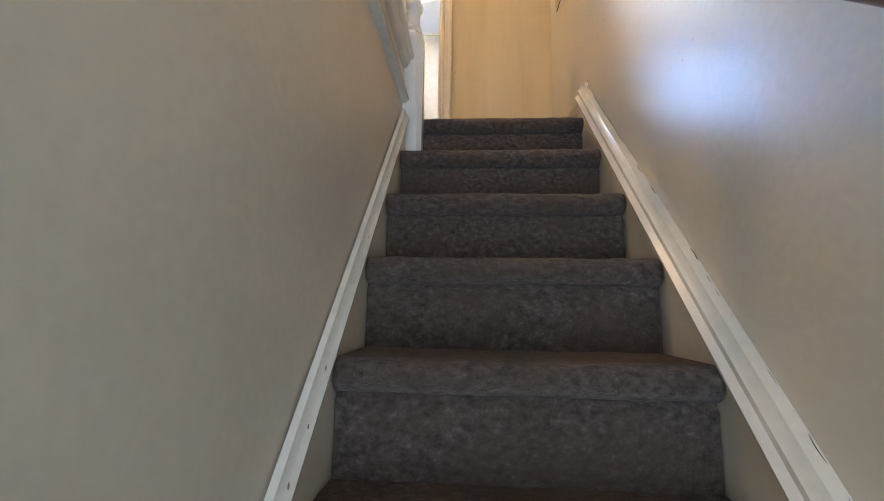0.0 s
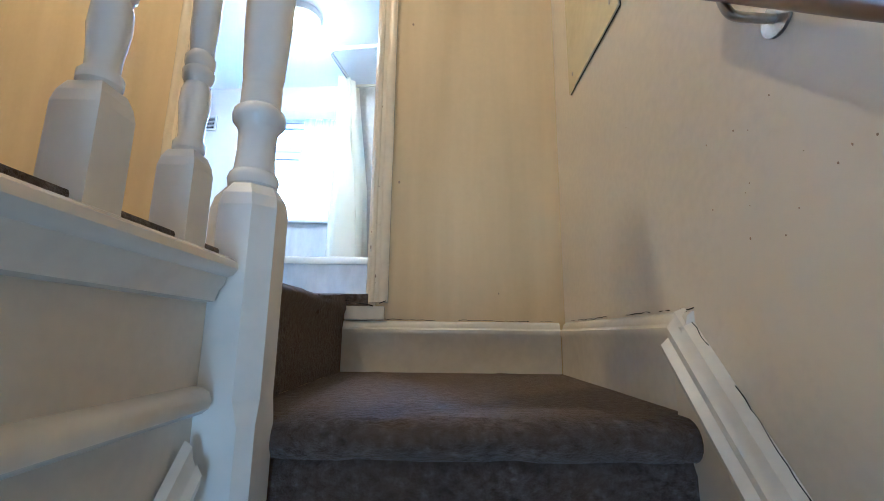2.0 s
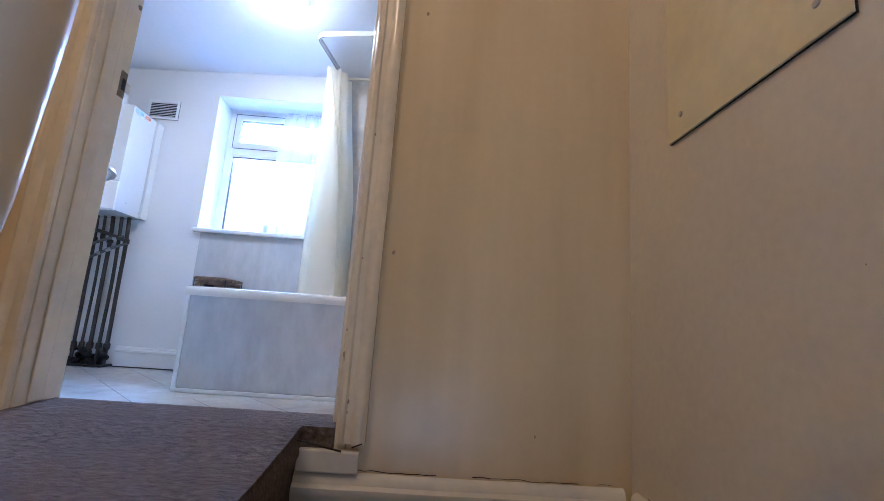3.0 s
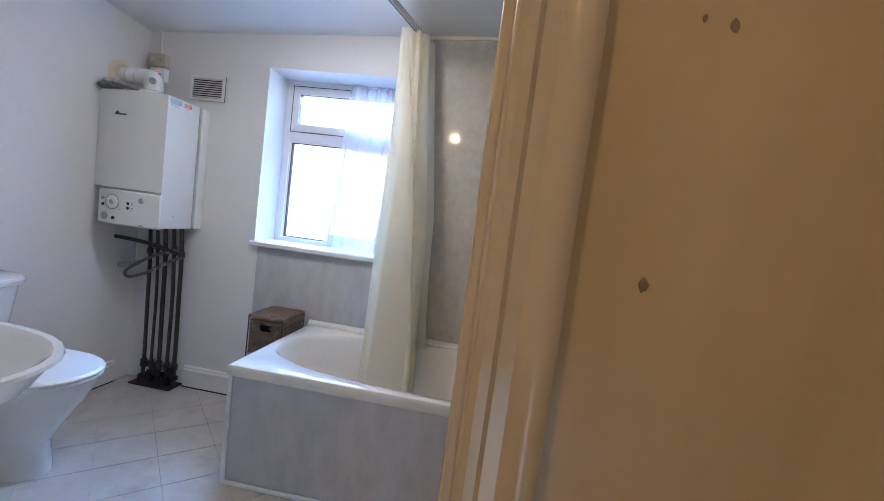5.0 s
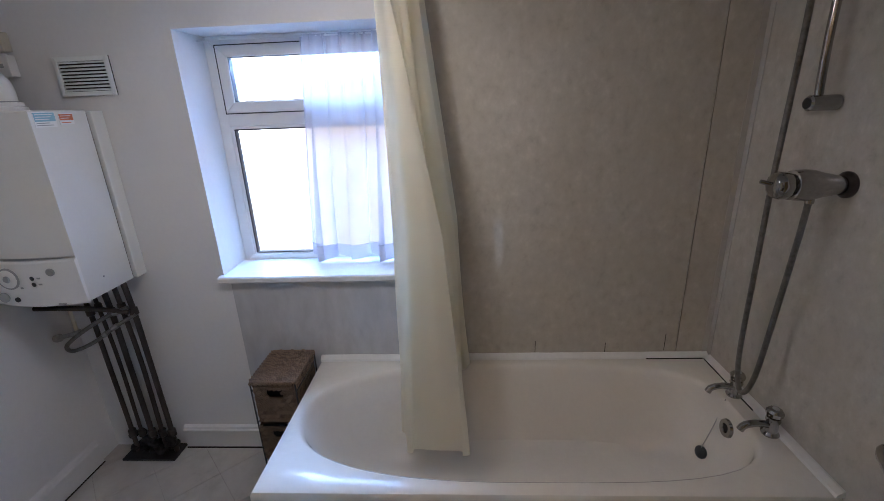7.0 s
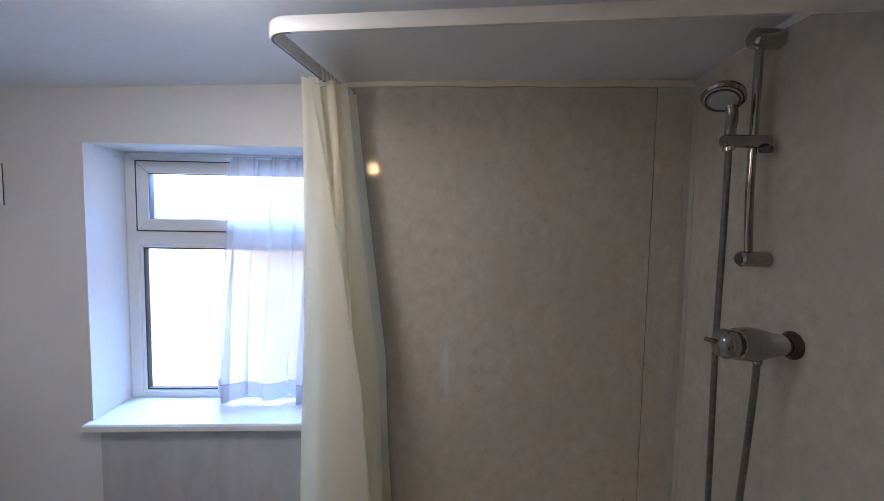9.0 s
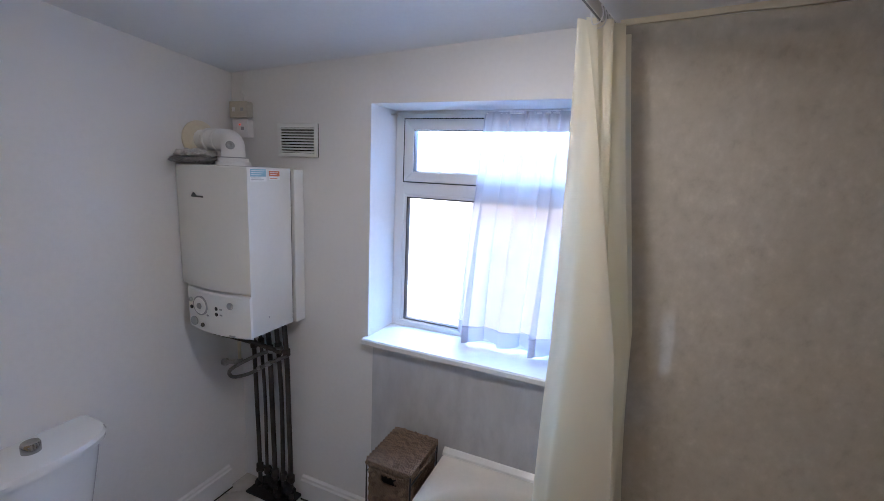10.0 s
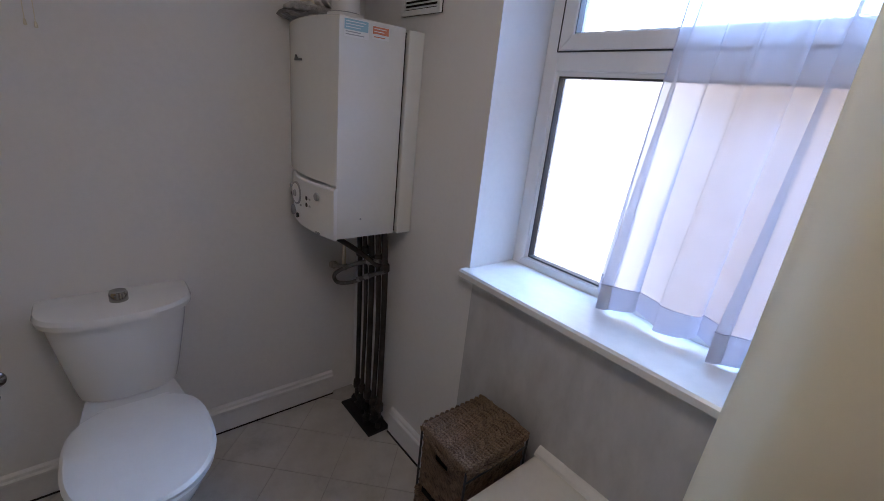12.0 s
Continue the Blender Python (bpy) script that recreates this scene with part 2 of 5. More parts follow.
GLASS = bpy.data.materials.new("obscure_glass")
GLASS.use_nodes = True
gb = GLASS.node_tree.nodes["Principled BSDF"]
gb.inputs["Transmission Weight"].default_value, gb.inputs["Roughness"].default_value = 1.0, 0.2
gb.inputs["Base Color"].default_value, gb.inputs["IOR"].default_value = (0.97, 0.98, 0.98, 1), 1.3
gn = GLASS.node_tree.nodes.new("ShaderNodeTexVoronoi")
gn.inputs["Scale"].default_value = 240
gt = GLASS.node_tree.nodes.new("ShaderNodeTexCoord")
gp = GLASS.node_tree.nodes.new("ShaderNodeBump")
gp.inputs["Strength"].default_value, gp.inputs["Distance"].default_value = 0.25, 0.004
GLASS.node_tree.links.new(gt.outputs["Object"], gn.inputs["Vector"])
GLASS.node_tree.links.new(gn.outputs["Distance"], gp.inputs["Height"])
GLASS.node_tree.links.new(gp.outputs[0], gb.inputs["Normal"])

# ---------------------------------------------------------------- helpers


def box(x0, y0, z0, x1, y1, z1, bm=None, bevel=0.0, seg=2):
    own = bmesh.new() if (bm is None or bevel) else bm
    v = [own.verts.new((x, y, z)) for x in (x0, x1) for y in (y0, y1) for z in (z0, z1)]
    for a, b, c, d in ((0, 1, 3, 2), (4, 6, 7, 5), (0, 4, 5, 1), (2, 3, 7, 6), (0, 2, 6, 4), (1, 5, 7, 3)):
        own.faces.new((v[a], v[b], v[c], v[d]))
    if bevel:
        bmesh.ops.bevel(own, geom=own.edges[:], offset=bevel, segments=seg, affect="EDGES", profile=0.5)
        if bm is not None:
            join(bm, own)
            return bm
    return own


def join(bm, other, m=None):
    """Adds other to bm, moved by m, and frees it."""
    if m is not None:
        bmesh.ops.transform(other, matrix=m, verts=other.verts)
    made = {v: bm.verts.new(v.co) for v in other.verts}
    for f in other.faces:
        bm.faces.new([made[v] for v in f.verts])
    other.free()
    return bm


def prism(points, axis, a, b, cuts=1, bm=None):
    """A polygon of (u, v) drawn out along an axis from a to b: axis x takes (y, z), y takes (x, z), z takes (x, y)."""
    bm = bm or bmesh.new()
    rings = []
    for k in range(cuts + 1):
        w = a + (b - a) * k / cuts
        rings.append([bm.verts.new({"x": (w, u, v), "y": (u, w, v), "z": (u, v, w)}[axis]) for u, v in points])
    n = len(points)
    for r, q in zip(rings, rings[1:]):
        for i in range(n):
            bm.faces.new((r[i], r[(i + 1) % n], q[(i + 1) % n], q[i]))
    bm.faces.new(rings[0])
    bm.faces.new(rings[-1][::-1])
    return bm


def loft(rings, bm=None, caps=True, closed=True):
    bm = bm or bmesh.new()
    made = [[bm.verts.new(p) for p in r] for r in rings]
    n = len(made[0])
    for r, q in zip(made, made[1:]):
        for i in range(n if closed else n - 1):
            bm.faces.new((r[i], r[(i + 1) % n], q[(i + 1) % n], q[i]))
    if caps:
        bm.faces.new(made[0][::-1])
        bm.faces.new(made[-1])
    return bm


def ring(cx, cy, z, a, b, n=40, power=2.0):
    out = []
    for i in range(n):
        t = 2 * math.pi * i / n
        c, s = math.cos(t), math.sin(t)
        r = (abs(c) ** power + abs(s) ** power) ** (-1 / power)
        out.append((cx + a * r * c, cy + b * r * s, z))
    return out


def lathe(profile, n=24, m=None, bm=None):
    """Turns (radius, height) pairs round z, then moves the shape by m."""
    own = loft([[(r * math.cos(2 * math.pi * i / n), r * math.sin(2 * math.pi * i / n), z) for i in range(n)] for r, z in profile])
    if m is not None:
        bmesh.ops.transform(own, matrix=m, verts=own.verts)
    return own if bm is None else join(bm, own)


def along(a, b):
    """A pose at a whose z axis points to b."""
    a, b = Vector(a), Vector(b)
    return Matrix.Translation(a) @ (b - a).to_track_quat("Z", "Y").to_matrix().to_4x4()


def rod(a, b, r, n=14, bm=None, lip=0.0):
    d = (Vector(b) - Vector(a)).length
    e = min(lip or r * 0.25, d / 3)
    return lathe([(r - e, 0), (r, e), (r, d - e), (r - e, d)], n, along(a, b), bm)


def tube(points, r, n=10, bm=None):
    """A round tube through points, smoothed by a spline."""
    p = [Vector(q) for q in points]
    fine = []
    for i in range(len(p) - 1):
        a, b, c, d = p[max(i - 1, 0)], p[i], p[i + 1], p[min(i + 2, len(p) - 1)]
        for k in range(6):
            t = k / 6
            fine.append(0.5 * (2 * b + (c - a) * t + (2 * a - 5 * b + 4 * c - d) * t * t + (3 * b - a - 3 * c + d) * t ** 3))
    fine.append(p[-1])
    rings, up = [], Vector((0.13, 0.31, 0.94)).normalized()
    for i, q in enumerate(fine):
        d = (fine[min(i + 1, len(fine) - 1)] - fine[max(i - 1, 0)]).normalized()
        u = (up - d * up.dot(d)).normalized()
        up = u
        v = d.cross(u)
        rings.append([q + r * (math.cos(2 * math.pi * k / n) * u + math.sin(2 * math.pi * k / n) * v) for k in range(n)])
    return loft(rings, bm)


def part(name, bm, material, parent=None, label="", smooth=False):
    bmesh.ops.recalc_face_normals(bm, faces=bm.faces)
    me = bpy.data.meshes.new(name)
    bm.to_mesh(me)
    bm.free()
    me.materials.append(material)
    if smooth:
        me.polygons.foreach_set("use_smooth", [True] * len(me.polygons))
        me.set_sharp_from_angle(angle=radians(38))
    ob = new(name, me)
    if parent:
        ob.parent = parent
    if label:
        ob["label"] = label
    return ob


def structure(name, bm, material, label, category, smooth=False):
    return tagged(part(name, bm, material, smooth=smooth), label, category, "", "structure")


def thing(name, label, category, group=""):
    return tagged(new(name), label, category, group)


# ---------------------------------------------------------------- sizes
XW, XE = -1.11, 1.69                 # bathroom side walls
WX0, WX1, WZ0, WZ1 = -0.376, 0.47, 0.905, 1.851   # window opening
YS, YD = -1.89, -1.77                # faces of the wall with the doorway
DX0, DX1 = 0.335, 0.981              # doorway
UP = 0.135                           # upper landing
SILL = 0.165                         # threshold
SX0, SX1 = 0.925, 1.60               # stairwell
RISE, GOING, NY, NZ = 0.199, 0.196, -2.634, -0.075
PITCH = 1.051                        # slope of the strings
SOUTH, LOW = -6.2, -2.85
STEPS = 13


def ceil_z(x, y):
    return 2.045 + 0.045 * x - 0.09 * y


# ---------------------------------------------------------------- setting: bathroom shell
bm = box(XW - 0.1, 0, -0.2, WX0, 0.3, 2.4)
box(WX1, 0, -0.2, XE + 0.1, 0.3, 2.4, bm)
box(WX0, 0, -0.2, WX1, 0.3, WZ0 - 0.004, bm)
box(WX0, 0, WZ1, WX1, 0.3, 2.4, bm)
structure("wall_north", bm, WHITE, "white painted outer wall with a deep window recess", "wall")
structure("wall_west", box(XW - 0.1, YD, -0.2, XW, 0, 2.4), WHITE, "plain white painted bathroom wall", "wall")
structure("wall_east", box(XE, YD, -0.2, XE + 0.1, 0, 2.4), WHITE, "white bathroom wall behind the shower panels", "wall")
bm = box(-1.7, YS, LOW, DX0 - 0.025, YD, 2.5)
box(DX1 + 0.025, YS, LOW, XE + 0.1, YD, 2.5, bm)
box(DX0 - 0.025, YS, 2.13, DX1 + 0.025, YD, 2.5, bm)
box(DX0 - 0.025, YS, LOW, DX1 + 0.025, YD, 0.0, bm)
structure("wall_south", bm, PAINT_STREAKED, "cream painted wall with the bathroom doorway", "wall")
bm = bmesh.new()
low = [bm.verts.new((x, y, ceil_z(x, y))) for x, y in ((XW, YD), (XE, YD), (XE, 0), (XW, 0))]
top = [bm.verts.new((v.co.x, v.co.y, 2.45)) for v in low]
bm.faces.new(low)
bm.faces.new(top[::-1])
for i in range(4):
    bm.faces.new((low[i], low[(i + 1) % 4], top[(i + 1) % 4], top[i]))
structure("ceiling", bm, CEIL, "white painted bathroom ceiling sloping slightly", "ceiling")

# ---------------------------------------------------------------- setting: hall, landing and stairwell
structure("wall_stair_east", box(SX1, SOUTH, LOW, XE + 0.1, YS, 2.5), PAINT, "cream painted stairwell wall with a faint sheen", "wall")
structure("wall_stair_west", box(SX0 - 0.1, SOUTH, LOW, SX0 - 0.012, NY - 0.02, UP - 0.05), PAINT, "cream painted wall below the landing edge", "wall")
structure("wall_hall_west", box(-1.7, SOUTH, LOW, -1.6, YS, 2.5), PAINT, "cream painted landing wall", "wall")
structure("wall_hall_south", box(-1.6, SOUTH - 0.1, LOW, SX1, SOUTH, 2.5), PAINT, "cream painted end wall of the hall", "wall")
structure("ceiling_hall", box(-1.6, SOUTH, 2.5, SX1, YS, 2.6), CEIL, "white painted hall ceiling", "ceiling")
structure("floor_hall", box(SX0 - 0.1, SOUTH, LOW - 0.1, SX1, NY - GOING * (STEPS - 1), LOW), CARPET, "carpeted floor at the foot of the stairs", "floor")


def carpet_slab(points, x0, x1, cuts, jitter=0.0016):
    b = prism(points, "x", x0, x1, cuts)
    for v in b.verts:
        if x0 + 1e-4 < v.co.x < x1 - 1e-4:
            d = noise.noise_vector(v.co * 26) * jitter * 2
            v.co += Vector((0, d.y, d.z))
    return b


# upper landing: carpet turned over its edge and down the last riser
arc = [(0.025 - 0.025 * math.cos(a), 0.025 * math.sin(a)) for a in (i * math.pi / 12 for i in range(7))]
edge = [(SX0 - 0.005 - dx, UP - 0.025 + dz) for dx, dz in arc]
pts = [(SX0 - 0.018, NZ), (SX0 - 0.018, UP - 0.05)] + edge + [(-1.6, UP), (-1.6, UP - 0.28), (SX0 - 0.2, UP - 0.28), (SX0 - 0.2, NZ - 0.001)]
bm = prism(pts, "y", NY - 0.01, YS, 24)
for v in bm.verts:
    d = noise.noise_vector(v.co * 18) * 0.004
    v.co += Vector((d.x if v.co.x > 0.85 else 0, 0, d.z if v.co.z > UP - 0.03 else 0))
structure("landing_floor", bm, CARPET, "brown grey carpet turned over the landing edge", "floor", True)
structure("landing_floor_south", box(-1.6, SOUTH, UP - 0.28, SX0 - 0.03, NY - 0.014, UP), CARPET, "brown grey carpeted upper landing", "floor")
structure("landing_carpet_edge", box(SX0 - 0.0305, -4.6, UP - 0.0035, SX0 - 0.002, -2.702, UP + 0.009, bevel=0.004), CARPET, "cut carpet edge lapping over the landing nosing", "floor", True)
bm = prism([(YS, UP - 0.05), (YS, SILL - 0.003), (YD - 0.012, SILL), (YD - 0.002, SILL - 0.02), (YD - 0.002, 0), (YS, 0.0)], "x", DX0, DX1, 8)
structure("threshold", bm, CARPET, "carpet running up over the door threshold", "floor")
bm = prism([(YS - 0.30, UP - 0.003), (YS - 0.22, UP + 0.002), (YS - 0.16, UP + 0.007), (YS - 0.10, UP + 0.014), (YS - 0.05, UP + 0.021), (YS, SILL - 0.003), (YS, UP - 0.05), (YS - 0.30, UP - 0.05)], "x", DX0 - 0.07, SX0 - 0.012, 20)
for v in bm.verts:
    d = noise.noise_vector(v.co * 22) * 0.004
    v.co += Vector((0, 0, d.z if YS - 0.2 < v.co.y < YS - 0.01 else 0))
structure("threshold_ramp", bm, CARPET, "carpet rising to the door threshold", "floor", True)
structure("threshold_riser", box(DX0, YD - 0.002, 0.0, DX1, YD + 0.012, SILL - 0.012), GLOSSW, "white painted board below the threshold", "trim")


def stair(k):
    y, z = NY - GOING * k, NZ - RISE * k
    nose = [(y + 0.030 - 0.030 * math.sin(a), z - 0.030 + 0.030 * math.cos(a)) for a in (i * math.pi / 10 for i in range(11))]
    back = y + GOING + 0.05 if k else YS
    pts = [(back, z)] + [(back - (back - y - 0.03) * f, z) for f in (0.25, 0.5, 0.75)] + nose + [(y + 0.022, z - 0.075), (y + 0.024, z - 0.14), (y + 0.022, z - RISE - 0.01), (back, z - RISE - 0.01)]
    right = SX1 - 0.037 if k else SX1 - 0.002
    left = SX0 + 0.008 if k else SX0 - 0.017
    return carpet_slab(pts, left, right, 30)


stairs = thing("staircase", "steep straight staircase with worn brown grey carpet", "stairs")
for k in range(STEPS):
    part("step", stair(k), CARPET, stairs, smooth=True)


def slope(y):
    return NZ + (y - NY) * PITCH


# sloping strings with a moulded cap on both sides
def string(x0, x1, lo, hi, ytop):
    y0, y1 = NY - GOING * STEPS, ytop
    board = prism([(y0, slope(y0) - 0.35), (y1, slope(y1) - 0.35), (y1, slope(y1) + lo), (y0, slope(y0) + lo)], "x", x0, x1)
    return board, y0, y1


def cap(xw, out, lo, hi, y0, y1):
    """Moulded cap in slices from its lower to its upper edge, standing off the wall by a changing depth."""
    rows = [(lo, 0.55), (lo + 0.010, 0.95), (lo + 0.022, 1.0), (lo + 0.034, 0.72), (hi - 0.030, 0.74), (hi - 0.018, 0.5), (hi - 0.006, 0.42), (hi, 0.1)]
    a = [(xw + out * d, y0, slope(y0) + h) for h, d in rows] + [(xw, y0, slope(y0) + hi), (xw, y0, slope(y0) + lo)]
    b = [(xw + out * d, y1, slope(y1) + h) for h, d in rows] + [(xw, y1, slope(y1) + hi), (xw, y1, slope(y1) + lo)]
    return loft([a, b])


board, y0, y1 = string(SX1 - 0.034, SX1 - 0.001, 0.004, 0.12, -2.575)
part("string_board", board, PAINT_DARK, stairs)
part("string_cap", cap(SX1 - 0.001, -0.044, 0.004, 0.084, y0, y1 + 0.012), GLOSS, stairs, "cream gloss moulding with chipped edges", True)
board, y0, y1 = string(SX0 - 0.011, SX0 + 0.006, 0.04, 0.12, NY - 0.09)
part("string_board", board, PAINT_DARK, stairs)
part("string_cap", cap(SX0 - 0.007, 0.024, 0.026, 0.084, y0, y1), GLOSS, stairs, "cream gloss moulding with chipped edges", True)

# skirting profile: flat board with a rounded lip
LIP = [(0.0, 0.0), (0.018, 0.0), (0.018, 0.108), (0.022, 0.114), (0.022, 0.128), (0.014, 0.134), (0.012, 0.146), (0.006, 0.152), (0.0, 0.154)]


def skirting(axis, wall, out, z, a, b, tall=0.154, material=None, label="", name="baseboard"):
    pts = [(wall + out * d, z + h * tall / 0.154) for d, h in LIP]
    bm = prism(pts, axis, a, b, 16)
    for v in bm.verts:
        w = noise.noise(v.co * 9) * 0.0016
        v.co.z += w if v.co.z > z + 0.1 else 0
    return structure(name, bm, material or GLOSS, label or "cream gloss skirting board with chips and gaps", "skirting board", True)


skirting("x", YS - 0.0005, -1, NZ, SX0 - 0.015, SX1 - 0.02)
skirting("y", SX1 - 0.0005, -1, NZ, -2.585, YS - 0.0225)
skirting("x", YS - 0.0005, -1, UP, -1.6, DX0 - 0.10)
structure("baseboard_return", box(SX0 - 0.012, YS - 0.02, NZ + 0.155, DX1 + 0.055, YS - 0.001, UP - 0.012, bevel=0.004), GLOSS, "chipped white filler piece under the door architrave", "trim")

# landing edge: nosing moulding, fascia and lower rail
pts = [(SX0 - 0.012, UP - 0.062), (SX0 + 0.002, UP - 0.060), (SX0 + 0.006, UP - 0.046), (SX0 + 0.012, UP - 0.040), (SX0 + 0.014, UP - 0.030),
       (SX0 + 0.022, UP - 0.027), (SX0 + 0.027, UP - 0.019), (SX0 + 0.025, UP - 0.010), (SX0 + 0.017, UP - 0.005), (SX0 - 0.03, UP - 0.004), (SX0 - 0.03, UP - 0.062)]
structure("landing_nosing", prism(pts, "y", SOUTH, NY - 0.076, 1), GLOSS, "cream gloss moulded nosing along the landing edge", "trim", True)
pts = [(SX0 - 0.013, -0.060), (SX0 + 0.002, -0.058), (SX0 + 0.010, -0.052), (SX0 + 0.012, -0.043), (SX0 + 0.008, -0.033), (SX0 + 0.001, -0.028), (SX0 - 0.013, -0.026)]
structure("landing_rail_trim", prism(pts, "y", SOUTH, NY - 0.076, 1), GLOSS, "cream gloss half round rail on the stair wall", "trim", True)

# door lining, stop and architrave
doorset = tagged(new("door_frame"), "cream gloss door frame with moulded architrave", "door frame", "", "structure")
for x0, x1 in ((DX0 - 0.024, DX0), (DX1, DX1 + 0.024)):
    part("jamb", box(x0, YS + 0.001, 0.0, x1, YD - 0.001, 2.13, bevel=0.003), JAMB, doorset)
part("head", box(DX0, YS + 0.001, 2.105, DX1, YD - 0.001, 2.129, bevel=0.003), JAMB, doorset)
for x0, x1 in ((DX0, DX0 + 0.005), (DX1 - 0.012, DX1)):
    part("door_stop", box(x0, YS + 0.03, SILL, x1, YS + 0.068, 2.1, bevel=0.003), JAMB, doorset)
ARCH = [(0.0, 0.0), (0.0, 0.012), (0.006, 0.017), (0.014, 0.017), (0.018, 0.012), (0.030, 0.012), (0.036, 0.018), (0.046, 0.021), (0.054, 0.019), (0.060, 0.012), (0.060, 0.0)]
for edge_x, d, z0 in ((DX1 + 0.004, 1, UP + 0.0), (DX0 - 0.004, -1, UP + 0.004)):
    bm = prism([(edge_x + d * u, YS - v) for u, v in ARCH], "z", z0, 2.17, 30)
    for v in bm.verts:
        v.co.x += noise.noise(v.co * 7) * 0.0015
    part("architrave", bm, JAMB, doorset, smooth=True)
part("architrave", prism([(YS - v, 2.112 + u) for u, v in ARCH], "x", DX0 - 0.004, DX1 + 0.004), JAMB, doorset, smooth=True)
strike = part("strike_plate", box(DX0, YD - 0.028, 0.895, DX0 + 0.0025, YD - 0.006, 0.965, bevel=0.001), BRASSY, doorset, "tarnished brass strike plate")
part("latch_hole", box(DX0 + 0.0028, YD - 0.022, 0.915, DX0 + 0.0036, YD - 0.010, 0.945), BLACK, strike)
part("latch_hole", lathe([(0.0, 0.0), (0.007, 0.0), (0.006, 0.0015), (0.0, 0.0015)], 12, along((DX0 + 0.0004, YD - 0.012, 1.155), (DX0 + 1, YD - 0.012, 1.155))), BRASSY, doorset, "small worn hole in the jamb")
for z in (0.42, 1.05, 1.85):
    part("hinge", rod((DX1 - 0.002, YD + 0.004, z - 0.04), (DX1 - 0.002, YD + 0.004, z + 0.04), 0.005, 10), STEEL, doorset)

# bathroom skirting
skirting("y", XW + 0.0005, 1, 0.004, YD, -0.11, 0.12, WHITE, "white painted skirting board above a dark gap")
skirting("x", -0.0005, -1, 0.004, -0.735, WX0 + 0.03, 0.12, WHITE, "white painted skirting board above a dark gap")
structure("floor_gap", box(XW + 0.0, YD, 0.0005, XW + 0.022, -0.11, 0.006), BLACK, "dark gap under the skirting board", "trim")
structure("floor_gap_north", box(-0.735, -0.0235, 0.0005, WX0 + 0.03, 0.0, 0.006), BLACK, "dark gap under the skirting board", "trim")


# cracks along the woodwork, scuffs on the wall and chips in the paint
def crack(points, seed, r=0.0008, name="crack_line"):
    """A thin broken dark line that wanders along points."""
    random.seed(seed)
    bm = bmesh.new()
    for a, b in zip(points, points[1:]):
        a, b = Vector(a), Vector(b)
        n = max(2, int((b - a).length / 0.035))
        for k in range(n):
            if random.random() < 0.25:
                continue
            p, q = a.lerp(b, k / n), a.lerp(b, (k + 1) / n)
            mid = p.lerp(q, 0.5) + Vector([random.uniform(-0.002, 0.002) for _ in range(3)])
            tube([p, mid, q], r * random.uniform(0.5, 1.3), 5, bm)
    return structure(name, bm, BLACK, "dark hairline crack between wall and woodwork", "crack")


crack([(SX1 - 0.001, YS - 0.03, NZ + 0.158), (SX1 - 0.001, -2.585, NZ + 0.158)], 3)
crack([(DX1 + 0.03, YS - 0.0015, NZ + 0.158), (SX1 - 0.04, YS - 0.0015, NZ + 0.157)], 5)
crack([(SX1 - 0.004, -2.57, slope(-2.57) + 0.086), (SX1 - 0.004, -3.1, slope(-3.1) + 0.083), (SX1 - 0.004, -3.9, slope(-3.9) + 0.083)], 7)
crack([(SX0 - 0.012, YS - 0.022, UP + 0.004), (DX1 + 0.02, YS - 0.022, UP - 0.012), (DX1 + 0.06, YS - 0.021, UP + 0.004)], 9, 0.0022)


def flecks(name, places, r, normal, material, seed, label):
    random.seed(seed)
    bm = bmesh.new()
    for p in places:
        s = r * random.uniform(0.5, 1.5)
        blob = lathe([(0.0, -0.0004), (1.0, -0.0002), (0.8, 0.0006), (0.0, 0.0009)], 7)
        for v in blob.verts:
            v.co.x, v.co.y = v.co.x * s, v.co.y * s * random.uniform(0.9, 2.0)
        join(bm, blob, along(p, Vector(p) + Vector(normal)))
    return structure(name, bm, material, label, "paint marks")


random.seed(21)
spots = [(SX1 - 0.0004, random.gauss(-2.82, 0.10), random.gauss(0.22, 0.06)) for _ in range(16)] + [(SX1 - 0.0004, random.uniform(-3.6, -2.1), random.uniform(-0.2, 0.6)) for _ in range(6)]
spots += [(SX1 - 0.0004, random.gauss(-3.28, 0.03), random.gauss(-0.23, 0.02)) for _ in range(5)] + [(SX1 - 0.0004, -2.405, 0.475)] * 2
flecks("wall_scuffs", [s for s in spots if s[2] > slope(s[1]) + 0.16], 0.0008, (-1, 0, 0), SCUFF, 4, "small dark scuffs on the stair wall")
flecks("wall_scuffs_door", [(1.068, YS - 0.0004, 0.534), (1.394, YS - 0.0004, 0.168), (1.112, YS - 0.0004, 1.321), (1.132, YS - 0.0004, 1.317), (1.10, YS - 0.0004, 1.131)], 0.0028, (0, -1, 0), SCUFF, 6, "small dark scuffs on the landing wall")
flecks("architrave_chips", [(DX1 + 0.022, YS - 0.0125, z) for z in (0.196, 0.217, 0.514, 0.80)] + [(DX1 + 0.006, YS - 0.013, z) for z in (0.30, 0.31, 0.36)], 0.003, (0, -1, 0), SCUFF, 8, "chipped paint on the architrave")
flecks("string_chips", [(SX0 + 0.0135, y, slope(y) + h) for y, h in ((-3.233, 0.07), (-3.331, 0.068), (-3.47, 0.072), (-3.532, 0.066), (-3.589, 0.07), (-3.05, 0.07), (-2.9, 0.068))], 0.0024, (1, 0, 0), SCUFF, 10, "chipped paint along the stair string")

